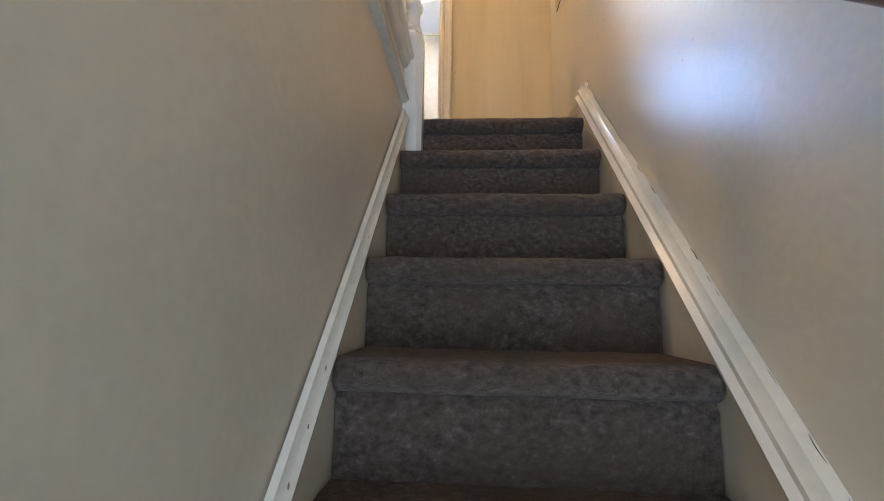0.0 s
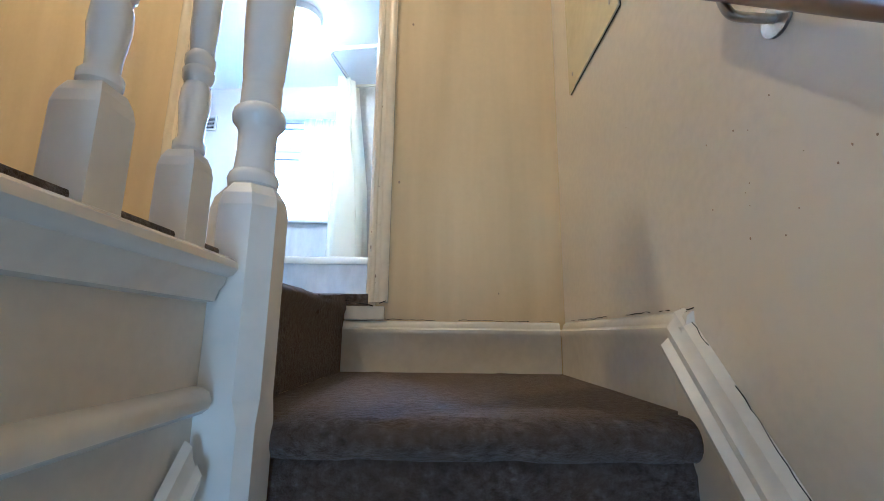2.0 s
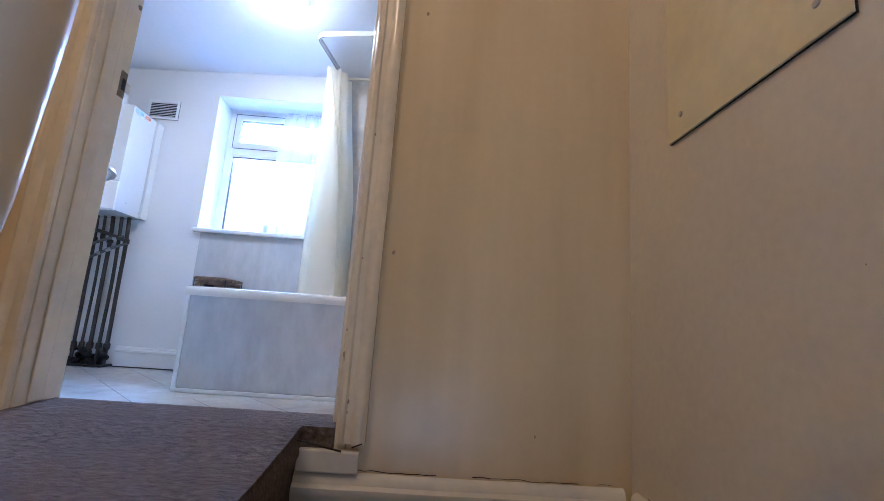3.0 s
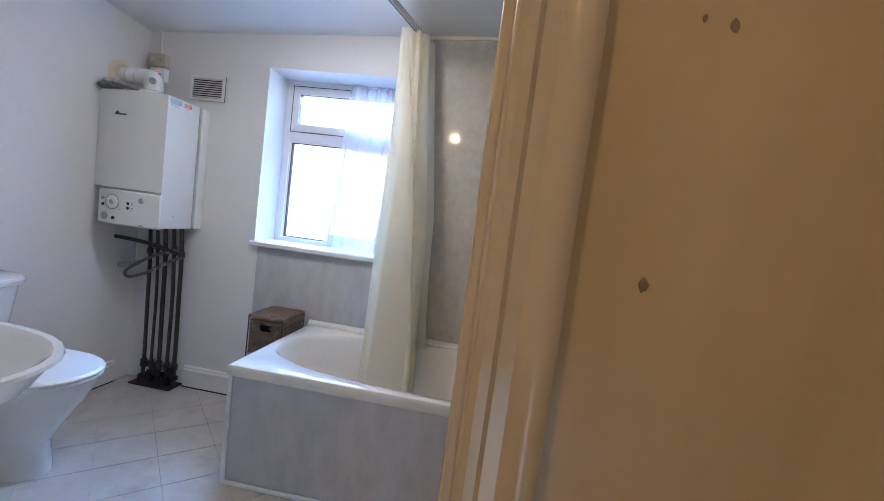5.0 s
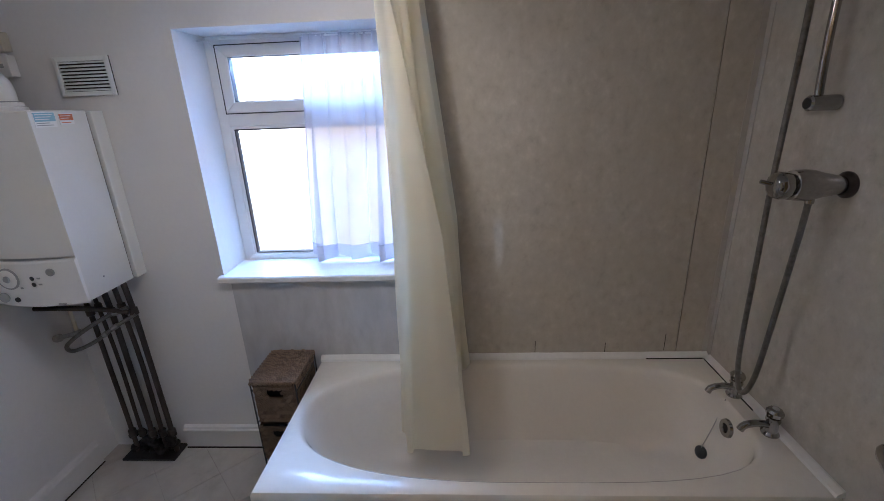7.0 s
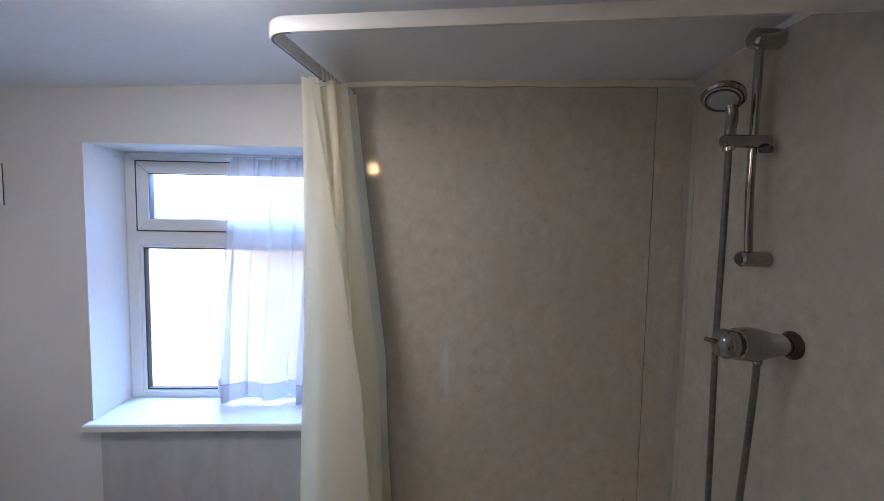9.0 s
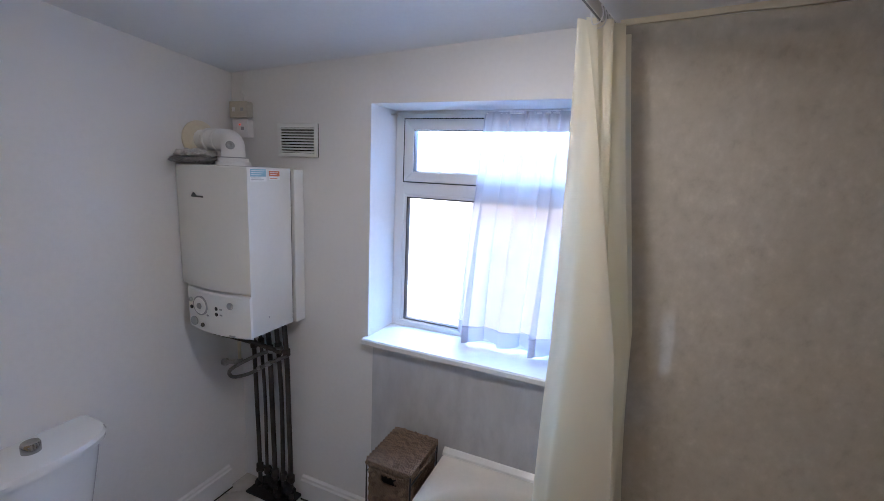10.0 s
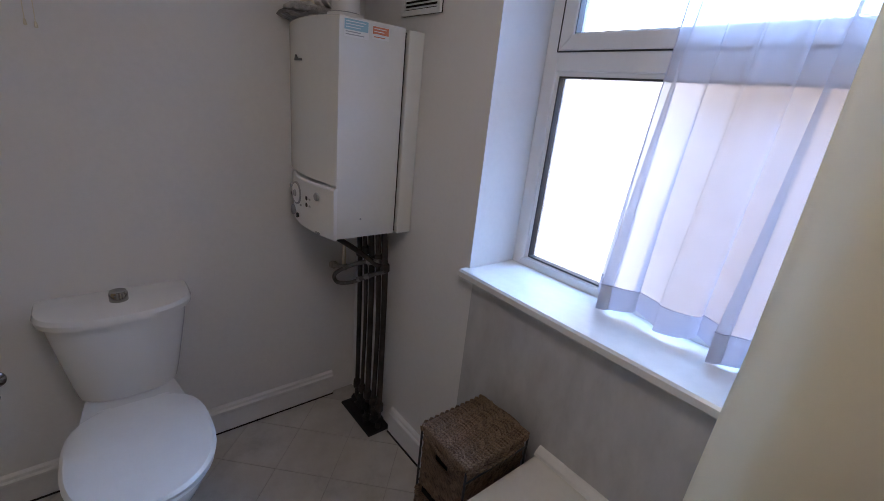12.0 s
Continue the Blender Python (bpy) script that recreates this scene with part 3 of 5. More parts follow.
# ---------------------------------------------------------------- window
win = tagged(new("window_1"), "white plastic window with a top hung light over obscured glass", "window", "", "structure")


def frame_bars(x0, z0, x1, z1, w, y0, y1, bev=0.004):
    """Four mitred bars of a rectangular frame."""
    out = []
    for (a, b), (c, d) in (((x0, z0), (x0, z1)), ((x1, z1), (x1, z0)), ((x0, z1), (x1, z1)), ((x1, z0), (x0, z0))):
        ix = lambda x: x + w if x == x0 else x - w  # noqa: E731
        iz = lambda z: z + w if z == z0 else z - w  # noqa: E731
        q = [(a, b), (c, d), (ix(c), iz(d)), (ix(a), iz(b))]
        bm = prism(q, "y", y0, y1)
        bmesh.ops.recalc_face_normals(bm, faces=bm.faces)
        bmesh.ops.bevel(bm, geom=bm.edges[:], offset=bev, segments=2, affect="EDGES", profile=0.5)
        out.append(bm)
    return out


wf = part("window_frame", box(WX0, 0.200, 1.503, WX1, 0.255, 1.560, bevel=0.005), PLASTIC, win)
for bm in frame_bars(WX0, WZ0 - 0.02, WX1, WZ1, 0.045, 0.198, 0.258):
    part("frame_bar", bm, PLASTIC, wf)
sash = part("sash", box(0.02, 0.186, 1.566, 0.075, 0.197, 1.580, bevel=0.003), PLASTIC, win, "white window handle on the top hung light")
for bm in frame_bars(WX0 + 0.042, 1.557, WX1 - 0.042, WZ1 - 0.034, 0.044, 0.196, 0.25):
    part("sash_bar", bm, PLASTIC, sash)
for bm in frame_bars(WX0 + 0.040, WZ0 + 0.012, WX1 - 0.040, 1.508, 0.018, 0.206, 0.245, 0.003):
    part("glazing_bead", bm, PLASTIC, wf)
for bm in frame_bars(WX0 + 0.0565, WZ0 + 0.0285, WX1 - 0.0565, 1.4915, 0.005, 0.2055, 0.23, 0.0005) + frame_bars(WX0 + 0.084, 1.599, WX1 - 0.084, WZ1 - 0.076, 0.004, 0.202, 0.23, 0.0005) + frame_bars(WX0 + 0.0385, 1.5535, WX1 - 0.0385, WZ1 - 0.0305, 0.004, 0.1972, 0.2, 0.0004):
    part("gasket", bm, DARKP, wf)
for z0, z1, inset in ((WZ0 + 0.03, 1.49, 0.058), (1.600, WZ1 - 0.077, 0.085)):
    pane = part("pane", box(WX0 + inset, 0.218, z0, WX1 - inset, 0.224, z1), GLASS, win)
    pane.visible_shadow = False
structure("window_sill", prism([(-0.028, WZ0 - 0.028), (-0.034, WZ0 - 0.022), (-0.034, WZ0 - 0.006), (-0.028, WZ0), (0.199, WZ0), (0.199, WZ0 - 0.0035), (-0.001, WZ0 - 0.0035), (-0.001, WZ0 - 0.028)], "x", WX0 - 0.012, WX1 + 0.01, 1), GLOSSW, "glossy white window board with a rounded front", "window sill", True)
structure("backdrop", box(-6, 6.0, -3, 8, 6.05, 9), BACKDROP, "bright overcast sky beyond the glass", "sky")
neighbour = thing("neighbouring_house", "pale orange rendered house wall outside the window", "house")
part("wall", box(-0.95, 2.6, -3, 4.5, 4.5, 1.9), BRICK, neighbour)
part("roof", prism([(2.5, 1.902), (4.7, 1.902), (3.6, 2.7)], "x", -1.0, 4.6), BRICK, neighbour)

# net curtain on a wire
net = thing("net_curtain", "sheer white net curtain hanging in soft folds", "curtain")


def cloth(x_of, y_of, z0, z1, n=220, rows=24):
    """A hanging sheet: x_of and y_of give its line in plan by s in 0..1 and the height h in 0..1 from hem to top."""
    return loft([[(x_of(i / n, r / rows), y_of(i / n, r / rows), z0 + (z1 - z0) * r / rows) for i in range(n + 1)] for r in range(rows + 1)], caps=False, closed=False)


def net_phase(s, h):
    return 2 * math.pi * (4.3 * s + 0.22 * math.sin(6.5 * s + 0.6) + 0.05 * math.sin(3 * h + 4 * s))


def net_x(s, h):
    left = -0.035 + 0.065 * h
    wide = 0.006 + 0.020 * (1 - h) * (0.7 + 0.3 * math.sin(11 * s))
    return left + (0.455 - left) * s + wide * math.sin(2 * net_phase(s, h) + 1.0)


def net_y(s, h):
    deep = (0.012 + 0.026 * (1 - h)) * (0.75 + 0.25 * math.sin(8 * s + 2))
    gather = 0.0045 * math.sin(80 * s) * h * h + 0.003 * math.sin(131 * s) * h ** 3
    return 0.148 + deep * math.sin(net_phase(s, h)) + 0.004 * math.sin(37 * s + 2.5 * h) + gather


def hem_z(s):
    return 0.920 + 0.010 * math.sin(net_phase(s, 0.0)) + 0.006 * math.sin(5 * s)


part("cloth", cloth(net_x, net_y, 0.985, 1.835), NET, net, smooth=True)
N = 220
hem = part("hem", loft([[(net_x(i / N, 0.0), net_y(i / N, 0.0) - 0.0012 * k, 0.985 + (hem_z(i / N) - 0.985) * f) for i in range(N + 1)] for k, f in ((0, 0.0), (0, 0.4), (0, 0.75), (0, 1.0), (1, 0.98), (1, 0.5), (1, 0.02))], caps=False, closed=False), HEM, net, "thicker stitched hem", True)
part("stitching", tube([(net_x(i / 110, 0.0), net_y(i / 110, 0.0) - 0.0022, 0.9845) for i in range(111)], 0.0009, 5), mat("grey_thread", (0.33, 0.33, 0.40), 0.9, vary=0.3, scale=90), hem)
part("side_seam", tube([(net_x(0.0, h / 14), net_y(0.0, h / 14), 0.985 + 0.85 * h / 14) for h in range(15)], 0.0016, 6), HEM, net)
part("curtain_wire", rod((WX0, 0.152, 1.83), (WX1, 0.152, 1.83), 0.003, 8), PLASTIC, net)

# ---------------------------------------------------------------- shower panels
TOPZ = 2.052
panels = tagged(new("shower_panels"), "mottled grey brown laminate shower panels with fine seams", "wall panel", "", "structure")
part("panel", box(WX0 + 0.028, -0.006, 0.13, WX1 + 0.02, -0.0005, WZ0 - 0.03), BPANEL, panels, "pale grey marbled panel below the window")
for a, b in ((WX1 + 0.02, 1.549), (1.552, XE - 0.0065)):
    bm = bmesh.new()
    v = [bm.verts.new((x, y, z)) for x in (a + 0.0006, b - 0.0006) for y in (-0.006, -0.0005) for z in (0.49, TOPZ + 0.03 * (x - 0.5))]
    for q in ((0, 1, 3, 2), (4, 6, 7, 5), (0, 4, 5, 1), (2, 3, 7, 6), (0, 2, 6, 4), (1, 5, 7, 3)):
        bm.faces.new([v[i] for i in q])
    part("panel", bm, PANEL, panels)
part("panel", box(XE - 0.006, -1.05, 0.30, XE - 0.0005, -0.007, 2.13), PANEL, panels)
part("corner_trim", box(XE - 0.030, -0.0085, 0.50, XE - 0.0065, -0.0062, 2.09), TRIM, panels, "grey plastic corner strip")
part("corner_trim", box(XE - 0.0088, -0.034, 0.50, XE - 0.0062, -0.0062, 2.09), TRIM, panels, "grey plastic corner strip")
bm = bmesh.new()
loft([[(x, -0.001, TOPZ + 0.03 * (x - 0.5) + 0.002), (x, -0.013, TOPZ + 0.03 * (x - 0.5) + 0.002), (x, -0.011, TOPZ + 0.03 * (x - 0.5) + 0.026), (x, -0.001, TOPZ + 0.03 * (x - 0.5) + 0.030)] for x in [0.49 + 0.0583 * i for i in range(21)]], bm)
for v in bm.verts:
    v.co.z += noise.noise(v.co * 11) * 0.004
part("top_trim", bm, CREAM, panels, "cream sealant strip with cracks")
for x, z0, z1 in ((1.50, 0.52, 0.60), (0.95, 0.505, 0.57), (1.25, 0.505, 0.56)):
    part("crack", box(x, -0.0068, z0, x + 0.0025, -0.0059, z1), BLACK, panels)

# ---------------------------------------------------------------- bath
bath = thing("bathtub", "ivory built-in bathtub with a pale marbled front panel", "bathtub")
BX, BY, BZ = 1.683, -0.715, 0.492


def tub_ring(cx, a_left, a_right, b, z, pl, pr, cy=-0.362, n=72):
    out = []
    for i in range(n):
        t = 2 * math.pi * i / n
        c, s = math.cos(t), math.sin(t)
        p, a = (pr, a_right) if c > 0 else (pl, a_left)
        r = (abs(c) ** p + abs(s) ** p) ** (-1 / p)
        out.append((cx + a * r * c, cy + b * r * s, z))
    return out


def rect_ring(inset, z, n=72, cx=0.80, cy=-0.362):
    """The bath's outer edge, one point beyond each point of the bowl's rim."""
    out = []
    for x, y, _ in tub_ring(0.80, 0.765, 0.805, 0.312, 0, 2.5, 3.8):
        c, s = x - cx, y - cy
        ax, ay = (BX - inset - cx) if c > 0 else (cx - inset), (-0.008 - inset - cy) if s > 0 else (cy - BY - inset)
        k = min(ax / abs(c) if abs(c) > 1e-6 else 99, ay / abs(s) if abs(s) > 1e-6 else 99)
        out.append((cx + k * c, cy + k * s, z))
    for sx, sy in ((1, 1), (1, -1), (-1, 1), (-1, -1)):
        x, y = (BX - inset if sx > 0 else inset), (-0.008 - inset if sy > 0 else BY + inset)
        j = min(range(n), key=lambda i: (out[i][0] - x) ** 2 + (out[i][1] - y) ** 2)
        out[j] = (x, y, z)
    return out


rings = [rect_ring(0.004, BZ - 0.045), rect_ring(0.0, BZ - 0.035), rect_ring(0.0, BZ - 0.012), rect_ring(0.004, BZ - 0.003), rect_ring(0.012, BZ)]
rings += [tub_ring(0.80, 0.765, 0.805, 0.312, BZ + 0.001, 2.5, 3.8), tub_ring(0.80, 0.755, 0.796, 0.302, BZ - 0.006, 2.5, 3.8),
          tub_ring(0.80, 0.745, 0.790, 0.294, BZ - 0.025, 2.45, 3.8), tub_ring(0.81, 0.71, 0.768, 0.282, 0.36, 2.4, 3.6), tub_ring(0.83, 0.64, 0.720, 0.262, 0.22, 2.4, 3.4),
          tub_ring(0.85, 0.59, 0.665, 0.24, 0.145, 2.4, 3.2), tub_ring(0.87, 0.53, 0.600, 0.20, 0.118, 2.4, 3.0), tub_ring(0.9, 0.3, 0.36, 0.10, 0.112, 2.2, 2.4)]
tub = loft(rings, caps=False)
tub.verts.ensure_lookup_table()
tub.faces.new(tub.verts[-72:])
bmesh.ops.triangulate(tub, faces=tub.faces[:])
part("tub", tub, ENAMEL, bath, smooth=True)
part("front_panel", box(0.024, BY + 0.012, 0.02, BX, BY + 0.020, BZ - 0.045), BPANEL, bath, "pale marbled laminate front panel")
part("end_panel", box(0.012, BY + 0.021, 0.02, 0.020, -0.008, BZ - 0.045), BPANEL, bath)
part("corner_strip", box(0.004, BY + 0.006, 0.0, 0.024, BY + 0.024, BZ - 0.044, bevel=0.003), PLASTIC, bath, "white plastic corner strip")
part("plinth_trim", box(0.024, BY + 0.004, 0.0, BX, BY + 0.016, 0.018, bevel=0.004), PLASTIC, bath, "white sealing strip at the floor")
seal = prism([(-0.0065, BZ - 0.001), (-0.030, BZ - 0.001), (-0.026, BZ + 0.008), (-0.012, BZ + 0.020), (-0.0065, BZ + 0.022)], "x", 0.0, XE - 0.0066, 30)
for v in seal.verts:
    v.co.z += noise.noise(v.co * 14) * 0.0022
part("wall_seal", seal, GLOSSW, bath, "white sealing strip along the wall")
part("wall_seal", prism([(XE - 0.0066, BZ - 0.001), (XE - 0.030, BZ - 0.001), (XE - 0.026, BZ + 0.008), (XE - 0.012, BZ + 0.020), (XE - 0.0066, BZ + 0.022)], "y", BY, -0.031, 1), GLOSSW, bath, "white sealing strip along the wall")
part("seal_gap", box(1.42, -0.033, BZ + 0.0005, 1.655, -0.0305, BZ + 0.005), BLACK, bath)
part("seal_gap", box(1.657, -0.36, BZ + 0.0005, 1.6595, -0.035, BZ + 0.005), BLACK, bath)
over = part("overflow", lathe([(0.0, -0.006), (0.030, -0.006), (0.034, 0.004), (0.031, 0.012), (0.017, 0.012), (0.013, 0.004), (0.0, 0.004)], 24, along((1.586, -0.362, 0.418), (1.50, -0.362, 0.428))), CHROME, bath, "dulled chrome overflow", True)
part("overflow_slot", lathe([(0.0, 0.0), (0.014, 0.0), (0.013, 0.007), (0.0, 0.007)], 16, along((1.584, -0.362, 0.4182), (1.50, -0.362, 0.428))), BLACK, over)
drain = part("drain", lathe([(0.036, 0.0), (0.036, 0.006), (0.028, 0.006), (0.026, 0.0)], 24, pose(1.36, -0.362, 0.116)), CHROME, bath, "chrome waste", True)
part("drain_hole", lathe([(0.027, 0.0), (0.027, 0.004), (0.0, 0.004)], 20, pose(1.36, -0.362, 0.116)), BLACK, drain)
part("plug_chain", tube([(1.600, -0.300, 0.496), (1.586, -0.300, 0.42), (1.566, -0.300, 0.34), (1.545, -0.302, 0.275)], 0.0018, 6), STEEL, bath)
part("plug", lathe([(0.0, -0.008), (0.020, -0.008), (0.024, -0.002), (0.024, 0.006), (0.012, 0.012), (0.0, 0.013)], 22, along((1.548, -0.302, 0.252), (1.45, -0.33, 0.285))), DARKP, bath, "black rubber plug on a chain", True)
part("bath_mark", lathe([(0.0, 0.0), (0.006, 0.0), (0.005, 0.002), (0.0, 0.002)], 12, pose(0.62, -0.45, 0.1275)), SCUFF, bath, "small dark mark in the tub")


def bath_tap(y):
    tap = thing("bath_tap", "dulled chrome pillar tap on the bath rim", "tap", "bath taps")
    x = 1.645
    part("body", lathe([(0.026, 0), (0.028, 0.006), (0.020, 0.014), (0.018, 0.045), (0.022, 0.055), (0.020, 0.066), (0.012, 0.070)], 20, pose(x, y, BZ)), CHROME, tap, smooth=True)
    part("spout", tube([(x, y, BZ + 0.034), (x - 0.045, y, BZ + 0.042), (x - 0.085, y, BZ + 0.034), (x - 0.098, y, BZ + 0.016)], 0.0115, 12), CHROME, tap, smooth=True)
    head = part("handle", lathe([(0.010, 0), (0.024, 0.006), (0.026, 0.020), (0.020, 0.028), (0.008, 0.031)], 8, pose(x, y, BZ + 0.068)), CHROME, tap, smooth=True)
    part("cap", lathe([(0.010, 0), (0.009, 0.003), (0.0, 0.004)], 12, pose(x, y, BZ + 0.0985)), STEEL, head)
    return tap


bath_tap(-0.272)
bath_tap(-0.47)

# ---------------------------------------------------------------- shower fittings
bar = thing("shower_riser_rail", "chrome shower rail with slider on the panel wall", "shower rail")
SY = -0.365
part("bar", tube([(1.625, SY, 2.10), (1.625, SY, 1.9), (1.622, SY - 0.003, 1.7), (1.628, SY - 0.006, 1.525)], 0.0105, 14), CHROME, bar, smooth=True)
part("bracket", rod((XE - 0.0062, SY, 2.105), (1.600, SY, 2.105), 0.026, 22), CHROME, bar, "chrome wall bracket", True)
br = part("bracket", rod((XE - 0.0062, SY - 0.008, 1.525), (1.600, SY - 0.008, 1.525), 0.021, 22), CHROME, bar, "chrome wall bracket", True)
part("bracket_end", lathe([(0.0, 0), (0.015, 0), (0.015, 0.002), (0.0, 0.002)], 18, along((1.600, SY - 0.008, 1.525), (1.5, SY - 0.008, 1.525))), DARKP, br)
sl = part("slider", rod((1.665, SY - 0.006, 1.838), (1.535, SY - 0.006, 1.838), 0.0175, 20), CHROME, bar, smooth=True)
part("slider_knob", rod((1.640, SY - 0.004, 1.818), (1.655, SY - 0.03, 1.815), 0.010, 14), DARKP, sl, smooth=True)
shower = thing("hand_shower", "chrome hand shower with a dark spray face and hose", "hand shower")
face = along((1.530, SY - 0.006, 1.952), (1.490, SY - 0.045, 1.855))
part("head_shell", lathe([(0.012, -0.030), (0.034, -0.024), (0.050, -0.008), (0.053, 0.004), (0.048, 0.010), (0.0, 0.010)], 28, face), CHROME, shower, smooth=True)
sf = part("spray_face", lathe([(0.044, 0.0105), (0.040, 0.014), (0.030, 0.012), (0.026, 0.016), (0.012, 0.013), (0.0, 0.016)], 28, face), GREYP, shower, smooth=True)
part("spray_ring", lathe([(0.041, 0.012), (0.041, 0.0155), (0.036, 0.0155), (0.036, 0.012)], 28, face), DARKP, sf)
part("grip", tube([(1.548, SY, 1.962), (1.560, SY - 0.002, 1.91), (1.556, SY - 0.003, 1.862), (1.556, SY - 0.003, 1.812)], 0.0145, 14), CHROME, shower, smooth=True)
part("hose", tube([(1.556, SY - 0.003, 1.815), (1.580, SY + 0.03, 1.6), (1.592, SY + 0.05, 1.3), (1.60, SY + 0.055, 1.0), (1.605, SY + 0.055, 0.72), (1.603, SY + 0.03, 0.60),
                   (1.600, SY - 0.01, 0.58), (1.602, SY - 0.045, 0.68), (1.598, SY - 0.075, 0.95), (1.595, SY - 0.096, 1.18), (1.595, SY - 0.10, 1.285)], 0.0085, 10), BRAID, shower, "steel hose in a hanging loop", True)
valve = thing("shower_valve", "chrome shower mixer valve on the panel wall", "shower valve")
VY, VZ = -0.467, 1.315
part("rose", lathe([(0.036, 0), (0.036, 0.006), (0.027, 0.016), (0.0, 0.016)], 24, along((XE - 0.0062, VY, VZ), (1.5, VY, VZ))), PIPE, valve, "worn blackened wall rose", True)
part("body", lathe([(0.022, 0.0), (0.028, 0.03), (0.034, 0.06), (0.041, 0.085), (0.043, 0.11), (0.040, 0.14), (0.030, 0.145)], 26, along((1.675, VY, VZ), (1.5, VY, VZ + 0.004))), CHROME, valve, smooth=True)
kn = part("knob", lathe([(0.030, 0.0), (0.037, 0.006), (0.038, 0.026), (0.031, 0.040), (0.018, 0.047), (0.0, 0.048)], 10, along((1.530, VY, VZ + 0.003), (1.4, VY, VZ + 0.006))), CHROME, valve, smooth=True)
part("lever", rod((1.495, VY, VZ + 0.004), (1.462, VY + 0.012, VZ + 0.014), 0.006, 10), CHROME, kn, smooth=True)
part("outlet", rod((1.595, VY, VZ - 0.025), (1.595, VY, VZ - 0.05), 0.011, 14), CHROME, valve, smooth=True)

# ---------------------------------------------------------------- shower curtain and its rail
rail = thing("curtain_rail", "white L shaped curtain rail under the ceiling", "curtain rail")
RZ = 2.018
path = [(0.484, -0.012), (0.400, -0.46)] + [(0.400 + 0.055 * (1 - math.cos(a)), -0.46 - 0.055 * math.sin(a)) for a in (i * math.pi / 12 for i in range(1, 7))] + [(1.683, -0.66)]
rings = []
for i, (x, y) in enumerate(path):
    a, b = Vector(path[max(i - 1, 0)]), Vector(path[min(i + 1, len(path) - 1)])
    d = (b - a).normalized()
    q = Vector((d.y, -d.x))
    rings.append([(x + q.x * u, y + q.y * u, RZ + w + 0.03 * max(0.0, (x - 0.46) / 1.22)) for u, w in ((-0.005, -0.004), (-0.007, 0.0), (-0.007, 0.026), (-0.004, 0.030), (0.004, 0.030), (0.007, 0.026), (0.007, 0.0), (0.005, -0.004))])
part("track", loft(rings), GLOSSW, rail, smooth=True)
slot = []
for i, (x, y) in enumerate(path[:-1]):
    a, b = Vector(path[max(i - 1, 0)]), Vector(path[i + 1])
    d = (b - a).normalized()
    q = Vector((d.y, -d.x))
    slot.append([(x + q.x * u, y + q.y * u, RZ + w + 0.03 * max(0.0, (x - 0.46) / 1.22)) for u, w in ((-0.0025, -0.0048), (0.0025, -0.0048), (0.0025, -0.003), (-0.0025, -0.003))])
part("slot", loft(slot), DARKP, rail, "dark open slot under the rail")
part("end_socket", lathe([(0.024, 0), (0.024, 0.006), (0.016, 0.010), (0.0, 0.010)], 20, along((1.6838, -0.66, RZ + 0.043), (1.5, -0.66, RZ + 0.043))), PLASTIC, rail)
part("end_socket", lathe([(0.022, 0), (0.022, 0.005), (0.016, 0.008), (0.0, 0.008)], 20, along((0.486, -0.0006, RZ + 0.013), (0.47, -0.2, RZ + 0.013))), PLASTIC, rail)

drape = thing("shower_curtain", "cream shower curtain bunched against the wall inside the bath", "shower curtain")


def drape_point(s, h):
    """The bunched cloth: close pleats from the wall out along the rail, spreading towards the hem, with a free front edge."""
    t = 1 - h
    y = -0.03 - (0.19 + 0.11 * min(1.0, 1.8 * t)) * s
    mid = 0.468 + 0.058 * min(1.0, 2.0 * t) + 0.02 * t - (0.03 + 0.03 * t) * s
    amp = 0.058 + 0.024 * min(1.0, 2.0 * t) + 0.062 * t ** 2
    ph = 2 * math.pi * (4.15 * s + 0.10 * math.sin(9 * s) + 0.06 * t) + 0.4
    x = mid + amp * math.sin(ph) * (0.78 + 0.22 * math.sin(13 * s + 1))
    free = max(0.0, (s - 0.86) / 0.14)
    x -= 0.075 * free * free * h ** 3
    y += 0.012 * math.sin(2 * ph + 0.6) + 0.012 * math.sin(5 * t + 7 * s) * t
    x += 0.010 * math.sin(6 * t + 9 * s) * t
    x += 0.010 * math.sin(2.3 * ph + 3 * t) * (0.4 + t) + 0.005 * math.sin(4.7 * ph + 2 * t) * (0.5 + t)
    y += 0.006 * math.sin(3.6 * ph + 1.5 * t)
    return x, y


n, rows = 190, 36
bm = loft([[(*drape_point(i / n, r / rows), 0.262 + (0.012 * math.sin(i / 9) + 0.009 * math.sin(i / 3.7)) * (1 - r / rows) ** 2 + 1.755 * r / rows) for i in range(n + 1)] for r in range(rows + 1)], caps=False, closed=False)
part("cloth", bm, CURTAIN, drape, smooth=True)
for k in range(7):
    x, y = 0.478 - 0.0058 * k, -0.036 - 0.031 * k
    bm = bmesh.new()
    tube([(x - 0.012, y, RZ - 0.012), (x - 0.014, y, RZ + 0.01), (x, y, RZ + 0.036), (x + 0.014, y, RZ + 0.01), (x + 0.011, y, RZ - 0.014), (x - 0.006, y, RZ - 0.022), (x - 0.012, y, RZ - 0.012)], 0.0018, 6, bm)
    part("curtain_ring", bm, PLASTIC, drape, smooth=True)

# ---------------------------------------------------------------- boiler and its pipes
boiler = thing("wall_boiler", "white wall-hung gas boiler with control panel and stickers", "boiler")
KX0, KX1, KY, KZ0, KZ1 = -1.106, -0.721, -0.289, 0.920, 1.592


